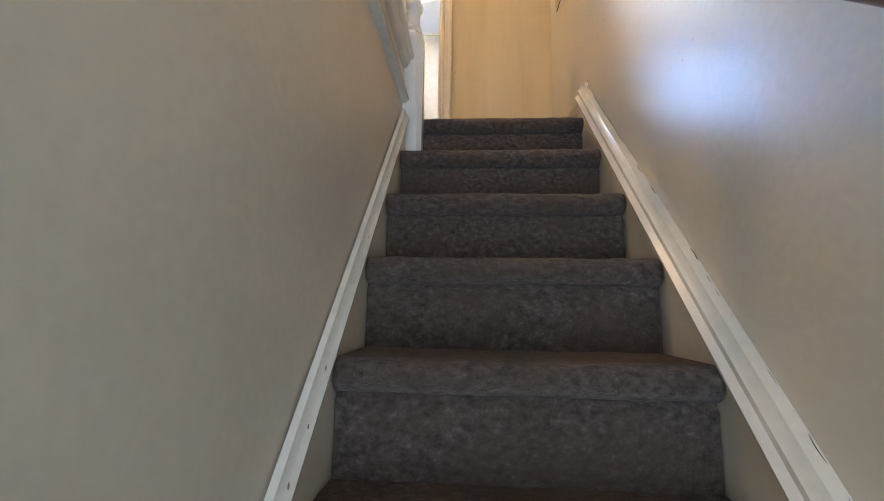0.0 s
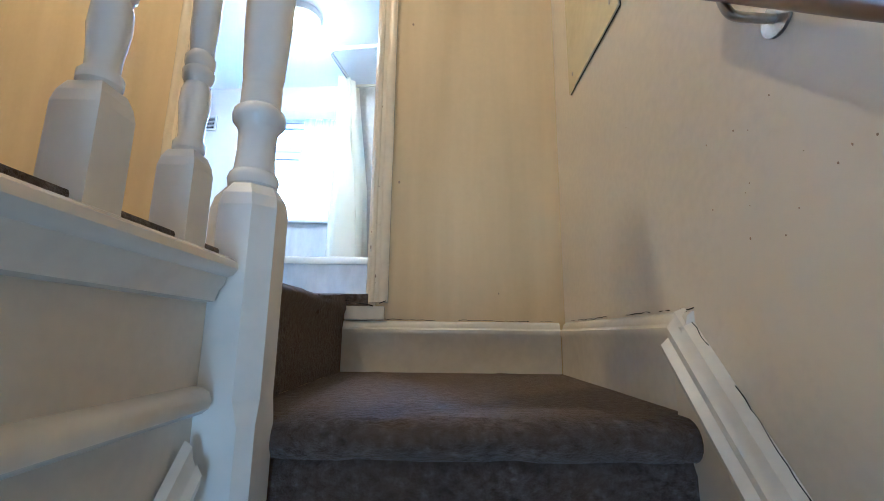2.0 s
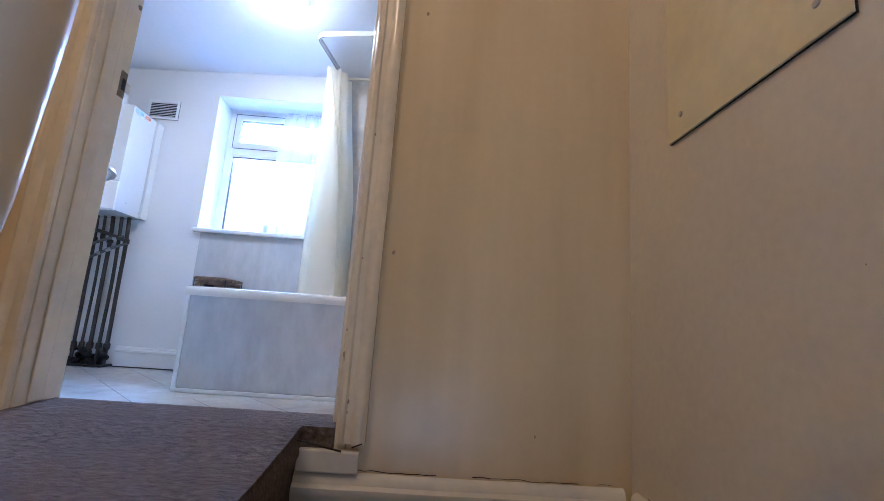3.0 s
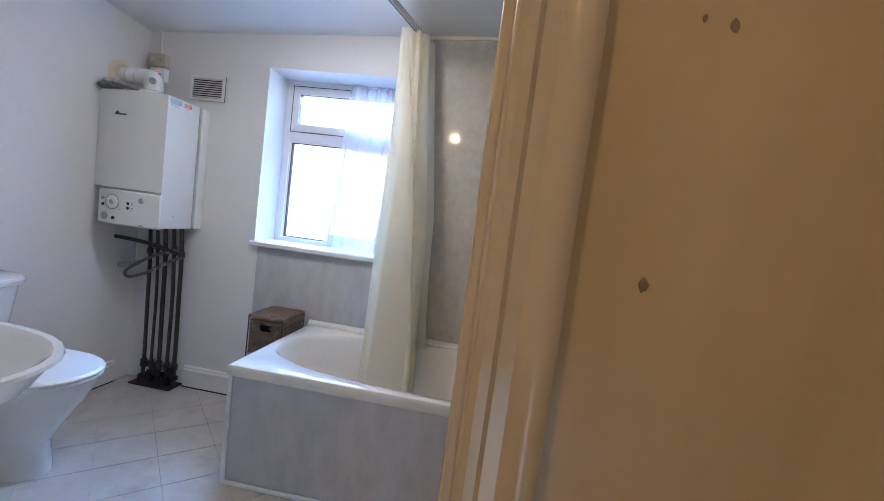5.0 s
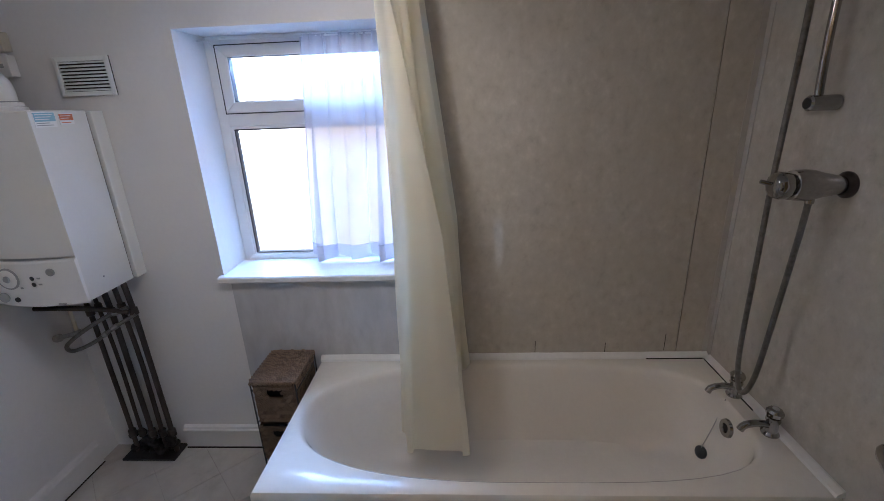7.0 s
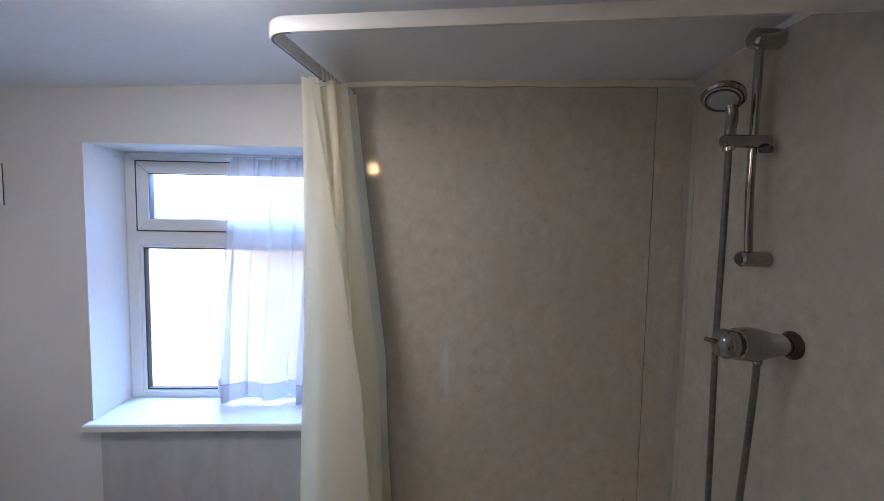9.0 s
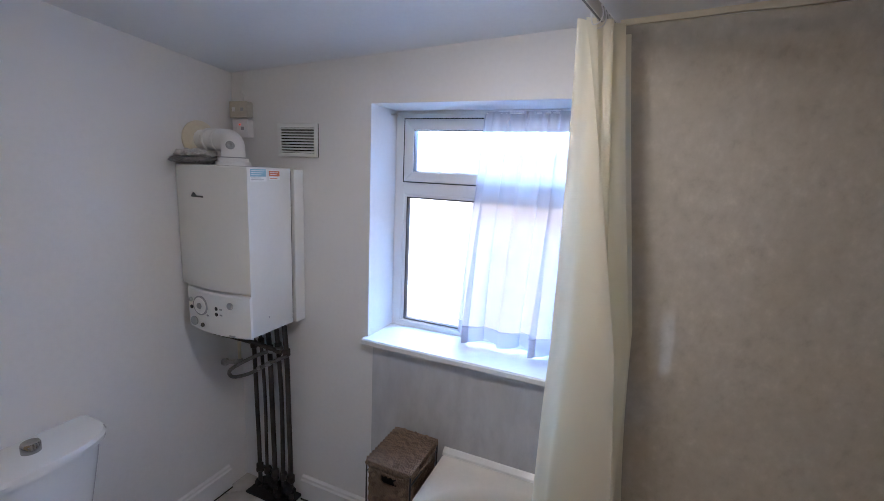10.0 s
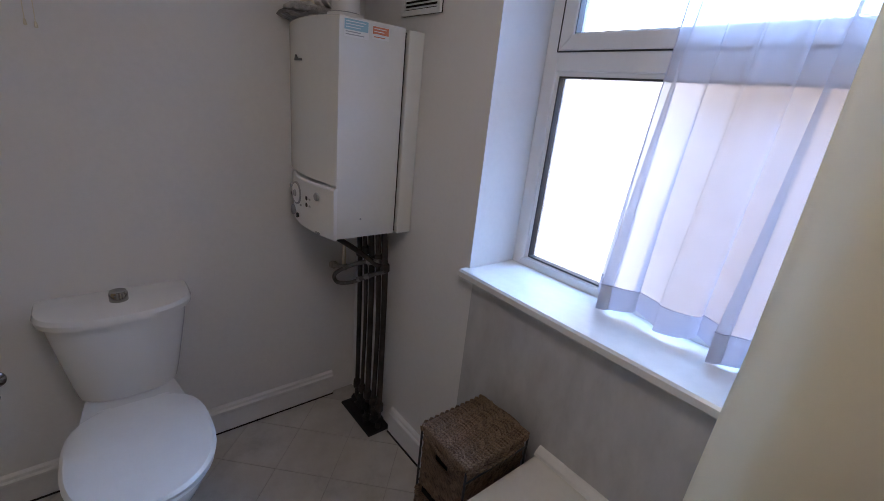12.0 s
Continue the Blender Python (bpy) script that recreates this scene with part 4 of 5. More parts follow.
def bulge(z, y0, inset=0.0, n=9, dy=0.030, left=0.0):
    """Plan of the casing: flat back and sides, gently curved front."""
    x0, x1 = KX0 + inset + left, KX1 - inset
    front = [(x0 + (x1 - x0) * i / n, y0 - dy * (1 - (2 * i / n - 1) ** 2) + inset, z) for i in range(n + 1)]
    return front + [(x1, -0.067, z), (x0, -0.067, z)]


part("casing", loft([bulge(KZ0 + 0.006, KY, 0.003, dy=0.0, left=0.034), bulge(KZ0 + 0.010, KY, dy=0.0, left=0.034), bulge(1.104, KY, dy=0.0, left=0.034), bulge(1.106, KY), bulge(KZ1 - 0.004, KY), bulge(KZ1, KY, 0.004)]), BOILERW, boiler, smooth=True)
part("seam_gap", box(KX0 + 0.01, -0.0668, KZ0 + 0.012, KX1 - 0.005, -0.0592, KZ1 - 0.012), BLACK, boiler)
part("back_frame", box(KX0 - 0.002, -0.059, KZ0 + 0.006, KX1 + 0.013, -0.001, KZ1 - 0.004, bevel=0.004), BOILERW, boiler)
flap = [[(KX0 + 0.042 + (KX1 - KX0 - 0.040) * i / 9, KY - d - 0.030 * (1 - (2 * i / 9 - 1) ** 2), z) for i in range(10)] for d, z in ((-0.004, KZ0), (0.008, KZ0 + 0.008), (0.010, 1.09), (0.004, 1.097))]
back = [[(x, KY + 0.003, z) for x, y, z in r] for r in flap]
bm = loft([a + b[::-1] for a, b in zip(flap, back)])
ctrl = part("control_panel", bm, PLASTIC, boiler, "white control panel with knobs", True)


def front_y(x):
    return KY - 0.010 - 0.030 * (1 - (2 * (x - KX0) / (KX1 - KX0) - 1) ** 2)


def dial(name, x, z, r, depth, material, label=""):
    y = front_y(x)
    return part(name, lathe([(r, 0), (r, depth * 0.7), (r * 0.8, depth), (0.0, depth)], 24, along((x, y + 0.002, z), (x, y - 0.1, z))), material, ctrl, label, True)


dial("clock_ring", -0.955, 1.035, 0.040, 0.006, GREYP)
dial("clock_face", -0.955, 1.035, 0.034, 0.008, PLASTIC, "round timer dial")
dial("clock_hub", -0.955, 1.035, 0.013, 0.012, GREYP)
dial("knob", -1.018, 1.050, 0.009, 0.008, GREYP)
dial("knob", -0.800, 1.055, 0.014, 0.010, GREYP, "grey temperature knob")
dial("gauge", -1.002, 0.962, 0.019, 0.006, GREYP, "grey pressure gauge")
dial("button", -0.948, 0.955, 0.009, 0.006, DARKP)
for x, z in ((-1.018, 1.018), (-0.868, 1.035), (-0.868, 1.012)):
    dial("indicator", x, z, 0.008, 0.004, DARKP)
for x, z, w in ((-0.845, 1.035, 0.006), (-0.845, 1.012, 0.006), (-0.80, 0.932, 0.016), (-0.915, 1.0, 0.004)):
    part("print_mark", box(x - w, front_y(x) - 0.0015, z - 0.003, x + w, front_y(x) + 0.004, z + 0.003), GREYP, ctrl)
part("badge", prism([(-0.985, 1.468), (-0.972, 1.486), (-0.963, 1.480), (-0.958, 1.474), (-0.918, 1.474), (-0.918, 1.467)], "y", front_y(-0.95) + 0.008, front_y(-0.95) + 0.0145), DARKP, boiler, "small dark badge")
for y0, y1, m, z0, z1 in ((-0.276, -0.196, BLUEP, 1.538, 1.586), (-0.184, -0.126, REDP, 1.544, 1.580)):
    st = part("sticker", box(KX1 - 0.001, y0, z0, KX1 + 0.0009, y1, z1), PLASTIC, boiler, "printed paper sticker")
    part("print_band", box(KX1, y0 + 0.002, z1 - (z1 - z0) * 0.62, KX1 + 0.0012, y1 - 0.002, z1 - 0.002), m, st)
    for k in range(2):
        part("print_bar", box(KX1, y0 + 0.006, z0 + 0.005 + 0.007 * k, KX1 + 0.0013, y1 - 0.014 - 0.012 * k, z0 + 0.0075 + 0.007 * k), GREYP if m is BLUEP else REDP, st)
    for k in range(3):
        part("print_bar", box(KX1, y0 + 0.006, z1 - 0.009 - 0.0075 * k, KX1 + 0.0016, y1 - 0.010 - 0.008 * k, z1 - 0.0068 - 0.0075 * k), PLASTIC, st)
part("screw", lathe([(0.004, 0), (0.003, 0.002), (0, 0.002)], 10, along((KX1 - 0.0005, -0.2, 0.99), (KX1 + 1, -0.2, 0.99))), GREYP, boiler)

flue = thing("boiler_flue", "white flue elbow from the boiler into the wall", "flue pipe")
FX, FY, FZ = -0.915, -0.175, 1.692
part("collar", lathe([(0.066, 0), (0.066, 0.014), (0.058, 0.018), (0.058, 0.03)], 28, pose(FX, FY, KZ1)), PLASTIC, flue, smooth=True)
part("elbow", tube([(FX, FY, KZ1 + 0.02), (FX, FY, FZ - 0.034), (FX - 0.006, FY, FZ - 0.012), (FX - 0.022, FY, FZ - 0.002), (FX - 0.05, FY, FZ), (FX - 0.066, FY, FZ)], 0.045, 28), PLASTIC, flue, smooth=True)
part("duct", rod((FX - 0.062, FY, FZ), (XW, FY, FZ), 0.041, 28), PLASTIC, flue, smooth=True)
for dx in (-0.064, -0.120):
    part("joint_ring", lathe([(0.040, 0), (0.0475, 0.002), (0.0475, 0.012), (0.040, 0.014)], 28, along((FX + dx, FY, FZ), (FX + dx - 1, FY, FZ))), PLASTIC, flue, smooth=True)
    part("seal_ring", rod((FX + dx - 0.0142, FY, FZ), (FX + dx - 0.0175, FY, FZ), 0.0445, 28), GREYP, flue, "grey rubber seal")
part("seal_ring", rod((FX, FY, KZ1 + 0.030), (FX, FY, KZ1 + 0.034), 0.049, 28), GREYP, flue, "grey rubber seal")
part("test_cap", lathe([(0.016, 0), (0.016, 0.012), (0.010, 0.014), (0.0, 0.010)], 18, along((FX + 0.026, FY - 0.034, FZ - 0.022), (FX + 0.10, FY - 0.13, FZ - 0.012))), GREYP, flue, "round test point cap", True)
part("wall_seal", lathe([(0.078, 0), (0.078, 0.006), (0.060, 0.020), (0.052, 0.020)], 28, along((XW + 0.0005, FY, FZ), (0, FY, FZ))), CREAM, flue, "cream wall seal", True)
rag = thing("crumpled_bag", "crumpled grey plastic bag lying on top of the boiler", "plastic bag")
for name, cx, cy, a, b, lift, seed in (("fold", -1.052, -0.215, 0.055, 0.125, 0.002, 0.0), ("top_fold", -1.050, -0.235, 0.050, 0.085, 0.026, 5.0)):
    bm = loft([ring(cx, cy, KZ1 + lift + z, a * k, b * k, 60, 2.6) for z, k in ((0.0, 0.7), (0.004, 0.98), (0.012, 1.0), (0.022, 0.9), (0.028, 0.55), (0.029, 0.2))])
    for v in bm.verts:
        d = noise.noise_vector(v.co * 28 + Vector((seed, 0, 0))) * 0.016 + noise.noise_vector(v.co * 70) * 0.006
        v.co += Vector((d.x * 0.5, d.y, abs(d.z) if v.co.z > KZ1 + 0.004 else 0))
        v.co.x = max(v.co.x, XW + 0.002)
    part(name, bm, mat("grey_plastic_film", (0.42, 0.41, 0.39) if seed else (0.16, 0.155, 0.15), 0.3, vary=0.35, scale=30, grain=200, bump=0.3), rag)

pipes = thing("boiler_pipes", "row of tarnished dark pipes below the boiler", "pipework")
for x, r in ((-0.965, 0.010), (-0.918, 0.008), (-0.868, 0.0115), (-0.815, 0.010), (-0.768, 0.0115)):
    sway = 0.012 * math.sin(x * 60)
    part("pipe", tube([(x, -0.05, 0.0), (x, -0.05, 0.2), (x + sway * 0.3, -0.052, 0.5), (x, -0.06, 0.75), (x, -0.075, 0.935)], r, 12), PIPE, pipes, smooth=True)
    part("coupling", rod((x, -0.062, 0.800 + sway), (x, -0.060, 0.765 + sway), r + 0.006, 12), PIPE, pipes, smooth=True)
    part("coupling", rod((x, -0.050, 0.10), (x, -0.050, 0.14), r + 0.007, 12), PIPE, pipes, smooth=True)
part("pipe", tube([(-1.09, -0.165, 0.840), (-0.98, -0.150, 0.832), (-0.87, -0.120, 0.812), (-0.77, -0.085, 0.778)], 0.0105, 12), PIPE, pipes, smooth=True)
part("braided_hose", tube([(-0.772, -0.080, 0.800), (-0.86, -0.118, 0.768), (-0.97, -0.138, 0.704), (-1.040, -0.138, 0.650), (-1.028, -0.128, 0.620), (-0.94, -0.110, 0.652), (-0.84, -0.088, 0.716), (-0.755, -0.068, 0.762)], 0.0085, 10), BRAID, pipes, "grey braided filling hose", True)
for a, b in (((-0.800, -0.092, 0.791), (-0.828, -0.104, 0.780)), ((-0.86, -0.092, 0.704), (-0.835, -0.087, 0.719)), ((-0.90, -0.102, 0.678), (-0.885, -0.098, 0.688))):
    part("hose_nut", rod(a, b, 0.0125, 6), STEEL, pipes, "steel hose nut")
tapv = part("valve_tap", rod((-0.995, -0.118, 0.700), (-1.075, -0.122, 0.682), 0.010, 12), STEEL, pipes, "small steel drain tap", True)
part("tap_end", rod((-1.070, -0.122, 0.683), (-1.098, -0.122, 0.676), 0.017, 10), STEEL, tapv, smooth=True)
part("tap_end", rod((-0.992, -0.118, 0.690), (-0.992, -0.118, 0.716), 0.014, 8), STEEL, tapv, smooth=True)
part("overflow_pipe", rod((-0.994, -0.118, 0.712), (-0.994, -0.118, 0.925), 0.0075, 10), CREAM, pipes, "thin cream overflow pipe", True)
hole = thing("pipe_floor_opening", "dirty black opening in the floor round the pipes", "floor opening")
bm = box(-1.005, -0.108, 0.001, -0.745, -0.001, 0.012, bevel=0.003)
for k in range(26):
    random.seed(50 + k)
    join(bm, lathe([(0.0, -0.018), (0.016, -0.010), (0.020, 0.004), (0.010, 0.018), (0.0, 0.02)], 8), pose(random.uniform(-0.99, -0.76), random.uniform(-0.075, -0.02), random.uniform(0.012, 0.10), random.uniform(0, 90), random.uniform(0, 90)))
part("debris", bm, BLACK, hole)

# ---------------------------------------------------------------- small fixtures
vent = thing("air_vent", "white louvred air vent with dark slots", "vent")
VX0, VX1, VZ0, VZ1 = -0.838, -0.628, 1.640, 1.776
part("back_plate", box(VX0, -0.004, VZ0, VX1, -0.0005, VZ1, bevel=0.001), BLACK, vent)
for bm in frame_bars(VX0, VZ0, VX1, VZ1, 0.016, -0.013, -0.004, 0.002):
    part("frame", bm, PLASTIC, vent)
for k in range(9):
    z = VZ0 + 0.022 + k * 0.0118
    bm = prism([(-0.0132, z - 0.0022), (-0.0070, z + 0.0026), (-0.0062, z + 0.0006), (-0.0125, z - 0.0046)], "x", VX0 + 0.015, VX1 - 0.015)
    part("slat", bm, PLASTIC, vent)


def spur(x0, z0, x1, z1, red, material):
    box_ = thing("fused_switch", "cream surface mounted switch box beside the boiler", "switch", "boiler switches")
    part("back_box", box(x0, -0.03, z0, x1, -0.0005, z1, bevel=0.003), material, box_)
    part("face_plate", box(x0 - 0.002, -0.037, z0 - 0.002, x1 + 0.002, -0.0302, z1 + 0.002, bevel=0.003), material, box_)
    zc = (z0 + z1) / 2
    part("rocker", box(x0 + 0.018, -0.042, zc - 0.009, x0 + 0.033, -0.0368, zc + 0.009, bevel=0.002), PLASTIC, box_)
    part("fuse", box(x1 - 0.035, -0.0385, zc - 0.007, x1 - 0.018, -0.0368, zc + 0.007, bevel=0.001), GREYP, box_)
    if red:
        part("neon", box(x0 + 0.04, -0.040, zc + 0.012, x0 + 0.048, -0.0365, zc + 0.019, bevel=0.001), REDLED, box_, "small glowing red neon")


spur(-1.085, 1.800, -0.985, 1.866, False, mat("yellowed_plastic", (0.55, 0.51, 0.42), 0.4, vary=0.08, scale=12))
spur(-1.070, 1.716, -0.985, 1.790, True, PLASTIC)
wire = thing("surface_cable", "white cable painted into the wall corner", "cable")
part("cable", tube([(-1.035, -0.006, 1.866), (-1.04, -0.006, 1.93), (-1.038, -0.006, 2.0)], 0.004, 8), WHITE, wire, smooth=True)

fan = thing("extractor_fan", "yellowed square extractor fan with a pull cord", "extractor fan")
part("housing", box(XW + 0.0005, -1.005, 1.825, XW + 0.055, -0.812, 2.015, bevel=0.010, seg=3), CREAM, fan)
part("grille_back", box(XW + 0.0548, -0.985, 1.845, XW + 0.057, -0.832, 1.995), DARKP, fan)
for k in range(12):
    z = 1.853 + k * 0.0122
    part("louvre", prism([(XW + 0.0565, z), (XW + 0.0565, z + 0.003), (XW + 0.063, z + 0.001), (XW + 0.063, z - 0.002)], "y", -0.984, -0.833), CREAM, fan)
part("louvre_post", box(XW + 0.0565, -0.911, 1.846, XW + 0.0635, -0.906, 1.994), CREAM, fan)
for y, z in ((-0.945, 1.475), (-0.965, 1.478)):
    part("pull_cord", tube([(XW + 0.03, y, 1.826), (XW + 0.028, y + 0.002, 1.65), (XW + 0.03, y, z)], 0.0011, 6), CREAM, fan)
    part("cord_pull", lathe([(0.0, 0), (0.004, 0.002), (0.003, 0.014), (0.001, 0.017)], 10, pose(XW + 0.03, y, z - 0.012)), CREAM, fan, smooth=True)

light = thing("ceiling_light", "round white flush ceiling light switched on", "ceiling light")
LX, LY = 0.26, -0.72
LZ = ceil_z(LX, LY)
part("base", lathe([(0.128, 0.012), (0.130, -0.02), (0.124, -0.032), (0.112, -0.034)], 40, pose(LX, LY, LZ)), PLASTIC, light, smooth=True)
dif = part("diffuser", lathe([(0.112, -0.030), (0.108, -0.044), (0.085, -0.058), (0.045, -0.067), (0.0, -0.069)], 40, pose(LX, LY, LZ)), LAMPGLOW, light, "glowing opal diffuser", True)
dif.visible_shadow = False
# Unseen pendant, modelled round the landing bulb's light.
pend = thing("landing_lamp", "bare warm bulb hanging unseen over the landing", "pendant lamp")
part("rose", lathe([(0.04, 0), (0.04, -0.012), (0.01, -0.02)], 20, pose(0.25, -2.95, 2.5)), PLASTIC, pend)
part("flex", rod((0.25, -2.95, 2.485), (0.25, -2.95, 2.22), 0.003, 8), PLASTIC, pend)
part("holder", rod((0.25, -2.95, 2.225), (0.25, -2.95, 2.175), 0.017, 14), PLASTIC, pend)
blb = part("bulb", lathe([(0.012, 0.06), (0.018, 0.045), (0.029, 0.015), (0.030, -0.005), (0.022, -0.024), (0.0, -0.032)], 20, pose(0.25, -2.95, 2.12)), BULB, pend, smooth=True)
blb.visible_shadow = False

# ---------------------------------------------------------------- toilet
wc = thing("toilet", "white ceramic toilet with closed lid and chrome flush button", "toilet")
TY = -0.875


def dee(x0, x1, half, z, n=28, power=2.4):
    """Half-round plan: flat at x0 on the wall, bowed to x1."""
    out = [(x0, TY - half, z)]
    for i in range(n + 1):
        t = -math.pi / 2 + math.pi * i / n
        c, s = abs(math.cos(t)), math.sin(t)
        out.append((x0 + 0.35 * (x1 - x0) + 0.65 * (x1 - x0) * c ** (2 / power), TY + half * (abs(s) ** (2 / power)) * (1 if s > 0 else -1), z))
    out.append((x0, TY + half, z))
    return out


CX = XW + 0.004
part("cistern", loft([dee(CX, -0.965, 0.125, 0.385), dee(CX, -0.955, 0.138, 0.392), dee(CX, -0.945, 0.150, 0.45), dee(CX, -0.932, 0.176, 0.60), dee(CX, -0.925, 0.186, 0.668)]), CERAMIC, wc, smooth=True)
lid = part("cistern_lid", loft([dee(CX, -0.922, 0.188, 0.6685), dee(CX, -0.910, 0.200, 0.674), dee(CX, -0.908, 0.202, 0.690), dee(CX, -0.915, 0.196, 0.702), dee(CX, -0.94, 0.175, 0.708)]), CERAMIC, wc, smooth=True)
fb = part("flush_button", lathe([(0.025, 0), (0.025, 0.026), (0.022, 0.032), (0.016, 0.030), (0.0, 0.029)], 24, pose(-1.02, TY + 0.005, 0.706)), CHROME, lid, "chrome flush button", True)


def oval(cx, a, b, z, back=1.0, n=44, power=2.2):
    out = []
    for i in range(n):
        t = 2 * math.pi * i / n
        c, s = math.cos(t), math.sin(t)
        p = power if c > 0 else 3.2
        r = (abs(c) ** p + abs(s) ** p) ** (-1 / p)
        out.append((cx + a * r * c * (back if c < 0 else 1), TY + b * r * s, z))
    return out


part("pan", loft([oval(-0.80, 0.189, 0.100, 0.001), oval(-0.80, 0.189, 0.100, 0.02), oval(-0.80, 0.180, 0.091, 0.12), oval(-0.76, 0.208, 0.110, 0.22), oval(-0.71, 0.222, 0.143, 0.31), oval(-0.685, 0.222, 0.164, 0.37), oval(-0.68, 0.219, 0.164, 0.388)]), CERAMIC, wc, smooth=True)
part("pan_shelf", loft([[(x, y, z) for x, y in ((XW + 0.03, TY - 0.11), (-0.80, TY - 0.15), (-0.80, TY + 0.15), (XW + 0.03, TY + 0.11))] for z in (0.30, 0.375, 0.386)]), CERAMIC, wc, smooth=True)
part("seat", loft([oval(-0.665, 0.210, 0.168, 0.390), oval(-0.663, 0.214, 0.172, 0.395), oval(-0.663, 0.214, 0.172, 0.405)]), PLASTIC, wc, smooth=True)
part("seat_lid", loft([oval(-0.663, 0.213, 0.171, 0.407), oval(-0.662, 0.216, 0.175, 0.411), oval(-0.662, 0.216, 0.175, 0.418), oval(-0.662, 0.208, 0.166, 0.426), oval(-0.662, 0.113, 0.086, 0.431)]), PLASTIC, wc, "closed white seat lid", True)
for y in (TY - 0.075, TY + 0.075):
    part("seat_hinge", rod((-0.885, y - 0.018, 0.405), (-0.885, y + 0.018, 0.405), 0.010, 14), PLASTIC, wc, smooth=True)

roll = thing("toilet_roll_holder", "chrome wall-mounted toilet roll holder without a roll", "roll holder")
for y in (-1.342, -1.192):
    part("rose", lathe([(0.026, 0), (0.026, 0.006), (0.018, 0.012), (0.010, 0.016), (0.009, 0.035), (0.0, 0.035)], 20, along((XW + 0.0005, y, 0.475), (0, y, 0.475))), CHROME, roll, smooth=True)
    part("post", tube([(XW + 0.028, y, 0.475), (XW + 0.05, y, 0.47), (XW + 0.062, y, 0.452)], 0.008, 12), CHROME, roll, smooth=True)
    part("post_end", lathe([(0.0, -0.013), (0.011, -0.009), (0.0135, 0), (0.011, 0.009), (0.0, 0.013)], 16, pose(XW + 0.062, y, 0.448)), CHROME, roll, smooth=True)
part("roll_bar", rod((XW + 0.062, -1.342, 0.448), (XW + 0.062, -1.192, 0.448), 0.0065, 14), CHROME, roll, smooth=True)

# ---------------------------------------------------------------- basin
basin = thing("wash_basin", "white ceramic wash basin on a pedestal", "wash basin")
GX, GZ = -0.155, 0.785


def bowl(a, depth, z, y0, n=36, power=2.3):
    out = []
    for i in range(n):
        t = 2 * math.pi * i / n
        c, s = math.cos(t), math.sin(t)
        p = power if s > 0 else 5.0
        r = (abs(c) ** p + abs(s) ** p) ** (-1 / p)
        half = depth if s > 0 else 0.16
        out.append((GX + a * r * c, y0 + half * r * s, z))
    return out


y0 = YD + 0.165
part("bowl", loft([bowl(0.09, 0.06, 0.60, y0), bowl(0.20, 0.12, 0.655, y0), bowl(0.285, 0.185, 0.72, y0), bowl(0.325, 0.22, 0.775, y0), bowl(0.335, 0.232, GZ - 0.008, y0), bowl(0.333, 0.230, GZ, y0),
                   bowl(0.318, 0.214, GZ + 0.001, y0), bowl(0.300, 0.196, GZ - 0.012, y0 + 0.002), bowl(0.26, 0.165, 0.735, y0 + 0.01), bowl(0.17, 0.11, 0.675, y0 + 0.02), bowl(0.05, 0.04, 0.658, y0 + 0.03)]), CERAMIC, basin, smooth=True)
part("pedestal", loft([ring(GX, YD + 0.13, z, a, b, 28, 2.5) for z, a, b in ((0.001, 0.115, 0.10), (0.03, 0.11, 0.095), (0.12, 0.085, 0.08), (0.45, 0.08, 0.075), (0.60, 0.10, 0.085), (0.64, 0.11, 0.09))]), CERAMIC, basin, smooth=True)
for dx in (-0.11, 0.11):
    tp = part("tap", lathe([(0.022, 0), (0.022, 0.006), (0.014, 0.014), (0.013, 0.05), (0.020, 0.058), (0.018, 0.08), (0.006, 0.084)], 16, pose(GX + dx, YD + 0.06, GZ)), CHROME, basin, "chrome pillar tap", True)
    part("spout", tube([(GX + dx, YD + 0.06, GZ + 0.035), (GX + dx, YD + 0.10, GZ + 0.04), (GX + dx, YD + 0.125, GZ + 0.022)], 0.009, 10), CHROME, tp, smooth=True)

# ---------------------------------------------------------------- woven baskets in a wire rack
rack = thing("basket_rack", "dark wire rack holding woven drawer baskets", "rack")
KB = (-0.197, -0.282, -0.012, -0.048)     # x0, y0, x1, y1
for x in (KB[0] + 0.003, KB[2] - 0.003):
    for y in (KB[1] + 0.003, KB[3] - 0.003):
        part("leg", rod((x, y, 0.0), (x, y, 0.556), 0.0032, 8), DARKP, rack)
for z in (0.03, 0.20, 0.372, 0.52):
    for y in (KB[1] + 0.003, KB[3] - 0.003):
        if z in (0.03, 0.20, 0.372) and y == KB[3] - 0.003 or z == 0.03:
            part("rail", rod((KB[0] + 0.003, y, z), (KB[2] - 0.003, y, z), 0.0025, 8), DARKP, rack)
    for x in (KB[0] + 0.003, KB[2] - 0.003):
        part("rail", rod((x, KB[1] + 0.003, z), (x, KB[3] - 0.003, z), 0.0025, 8), DARKP, rack)


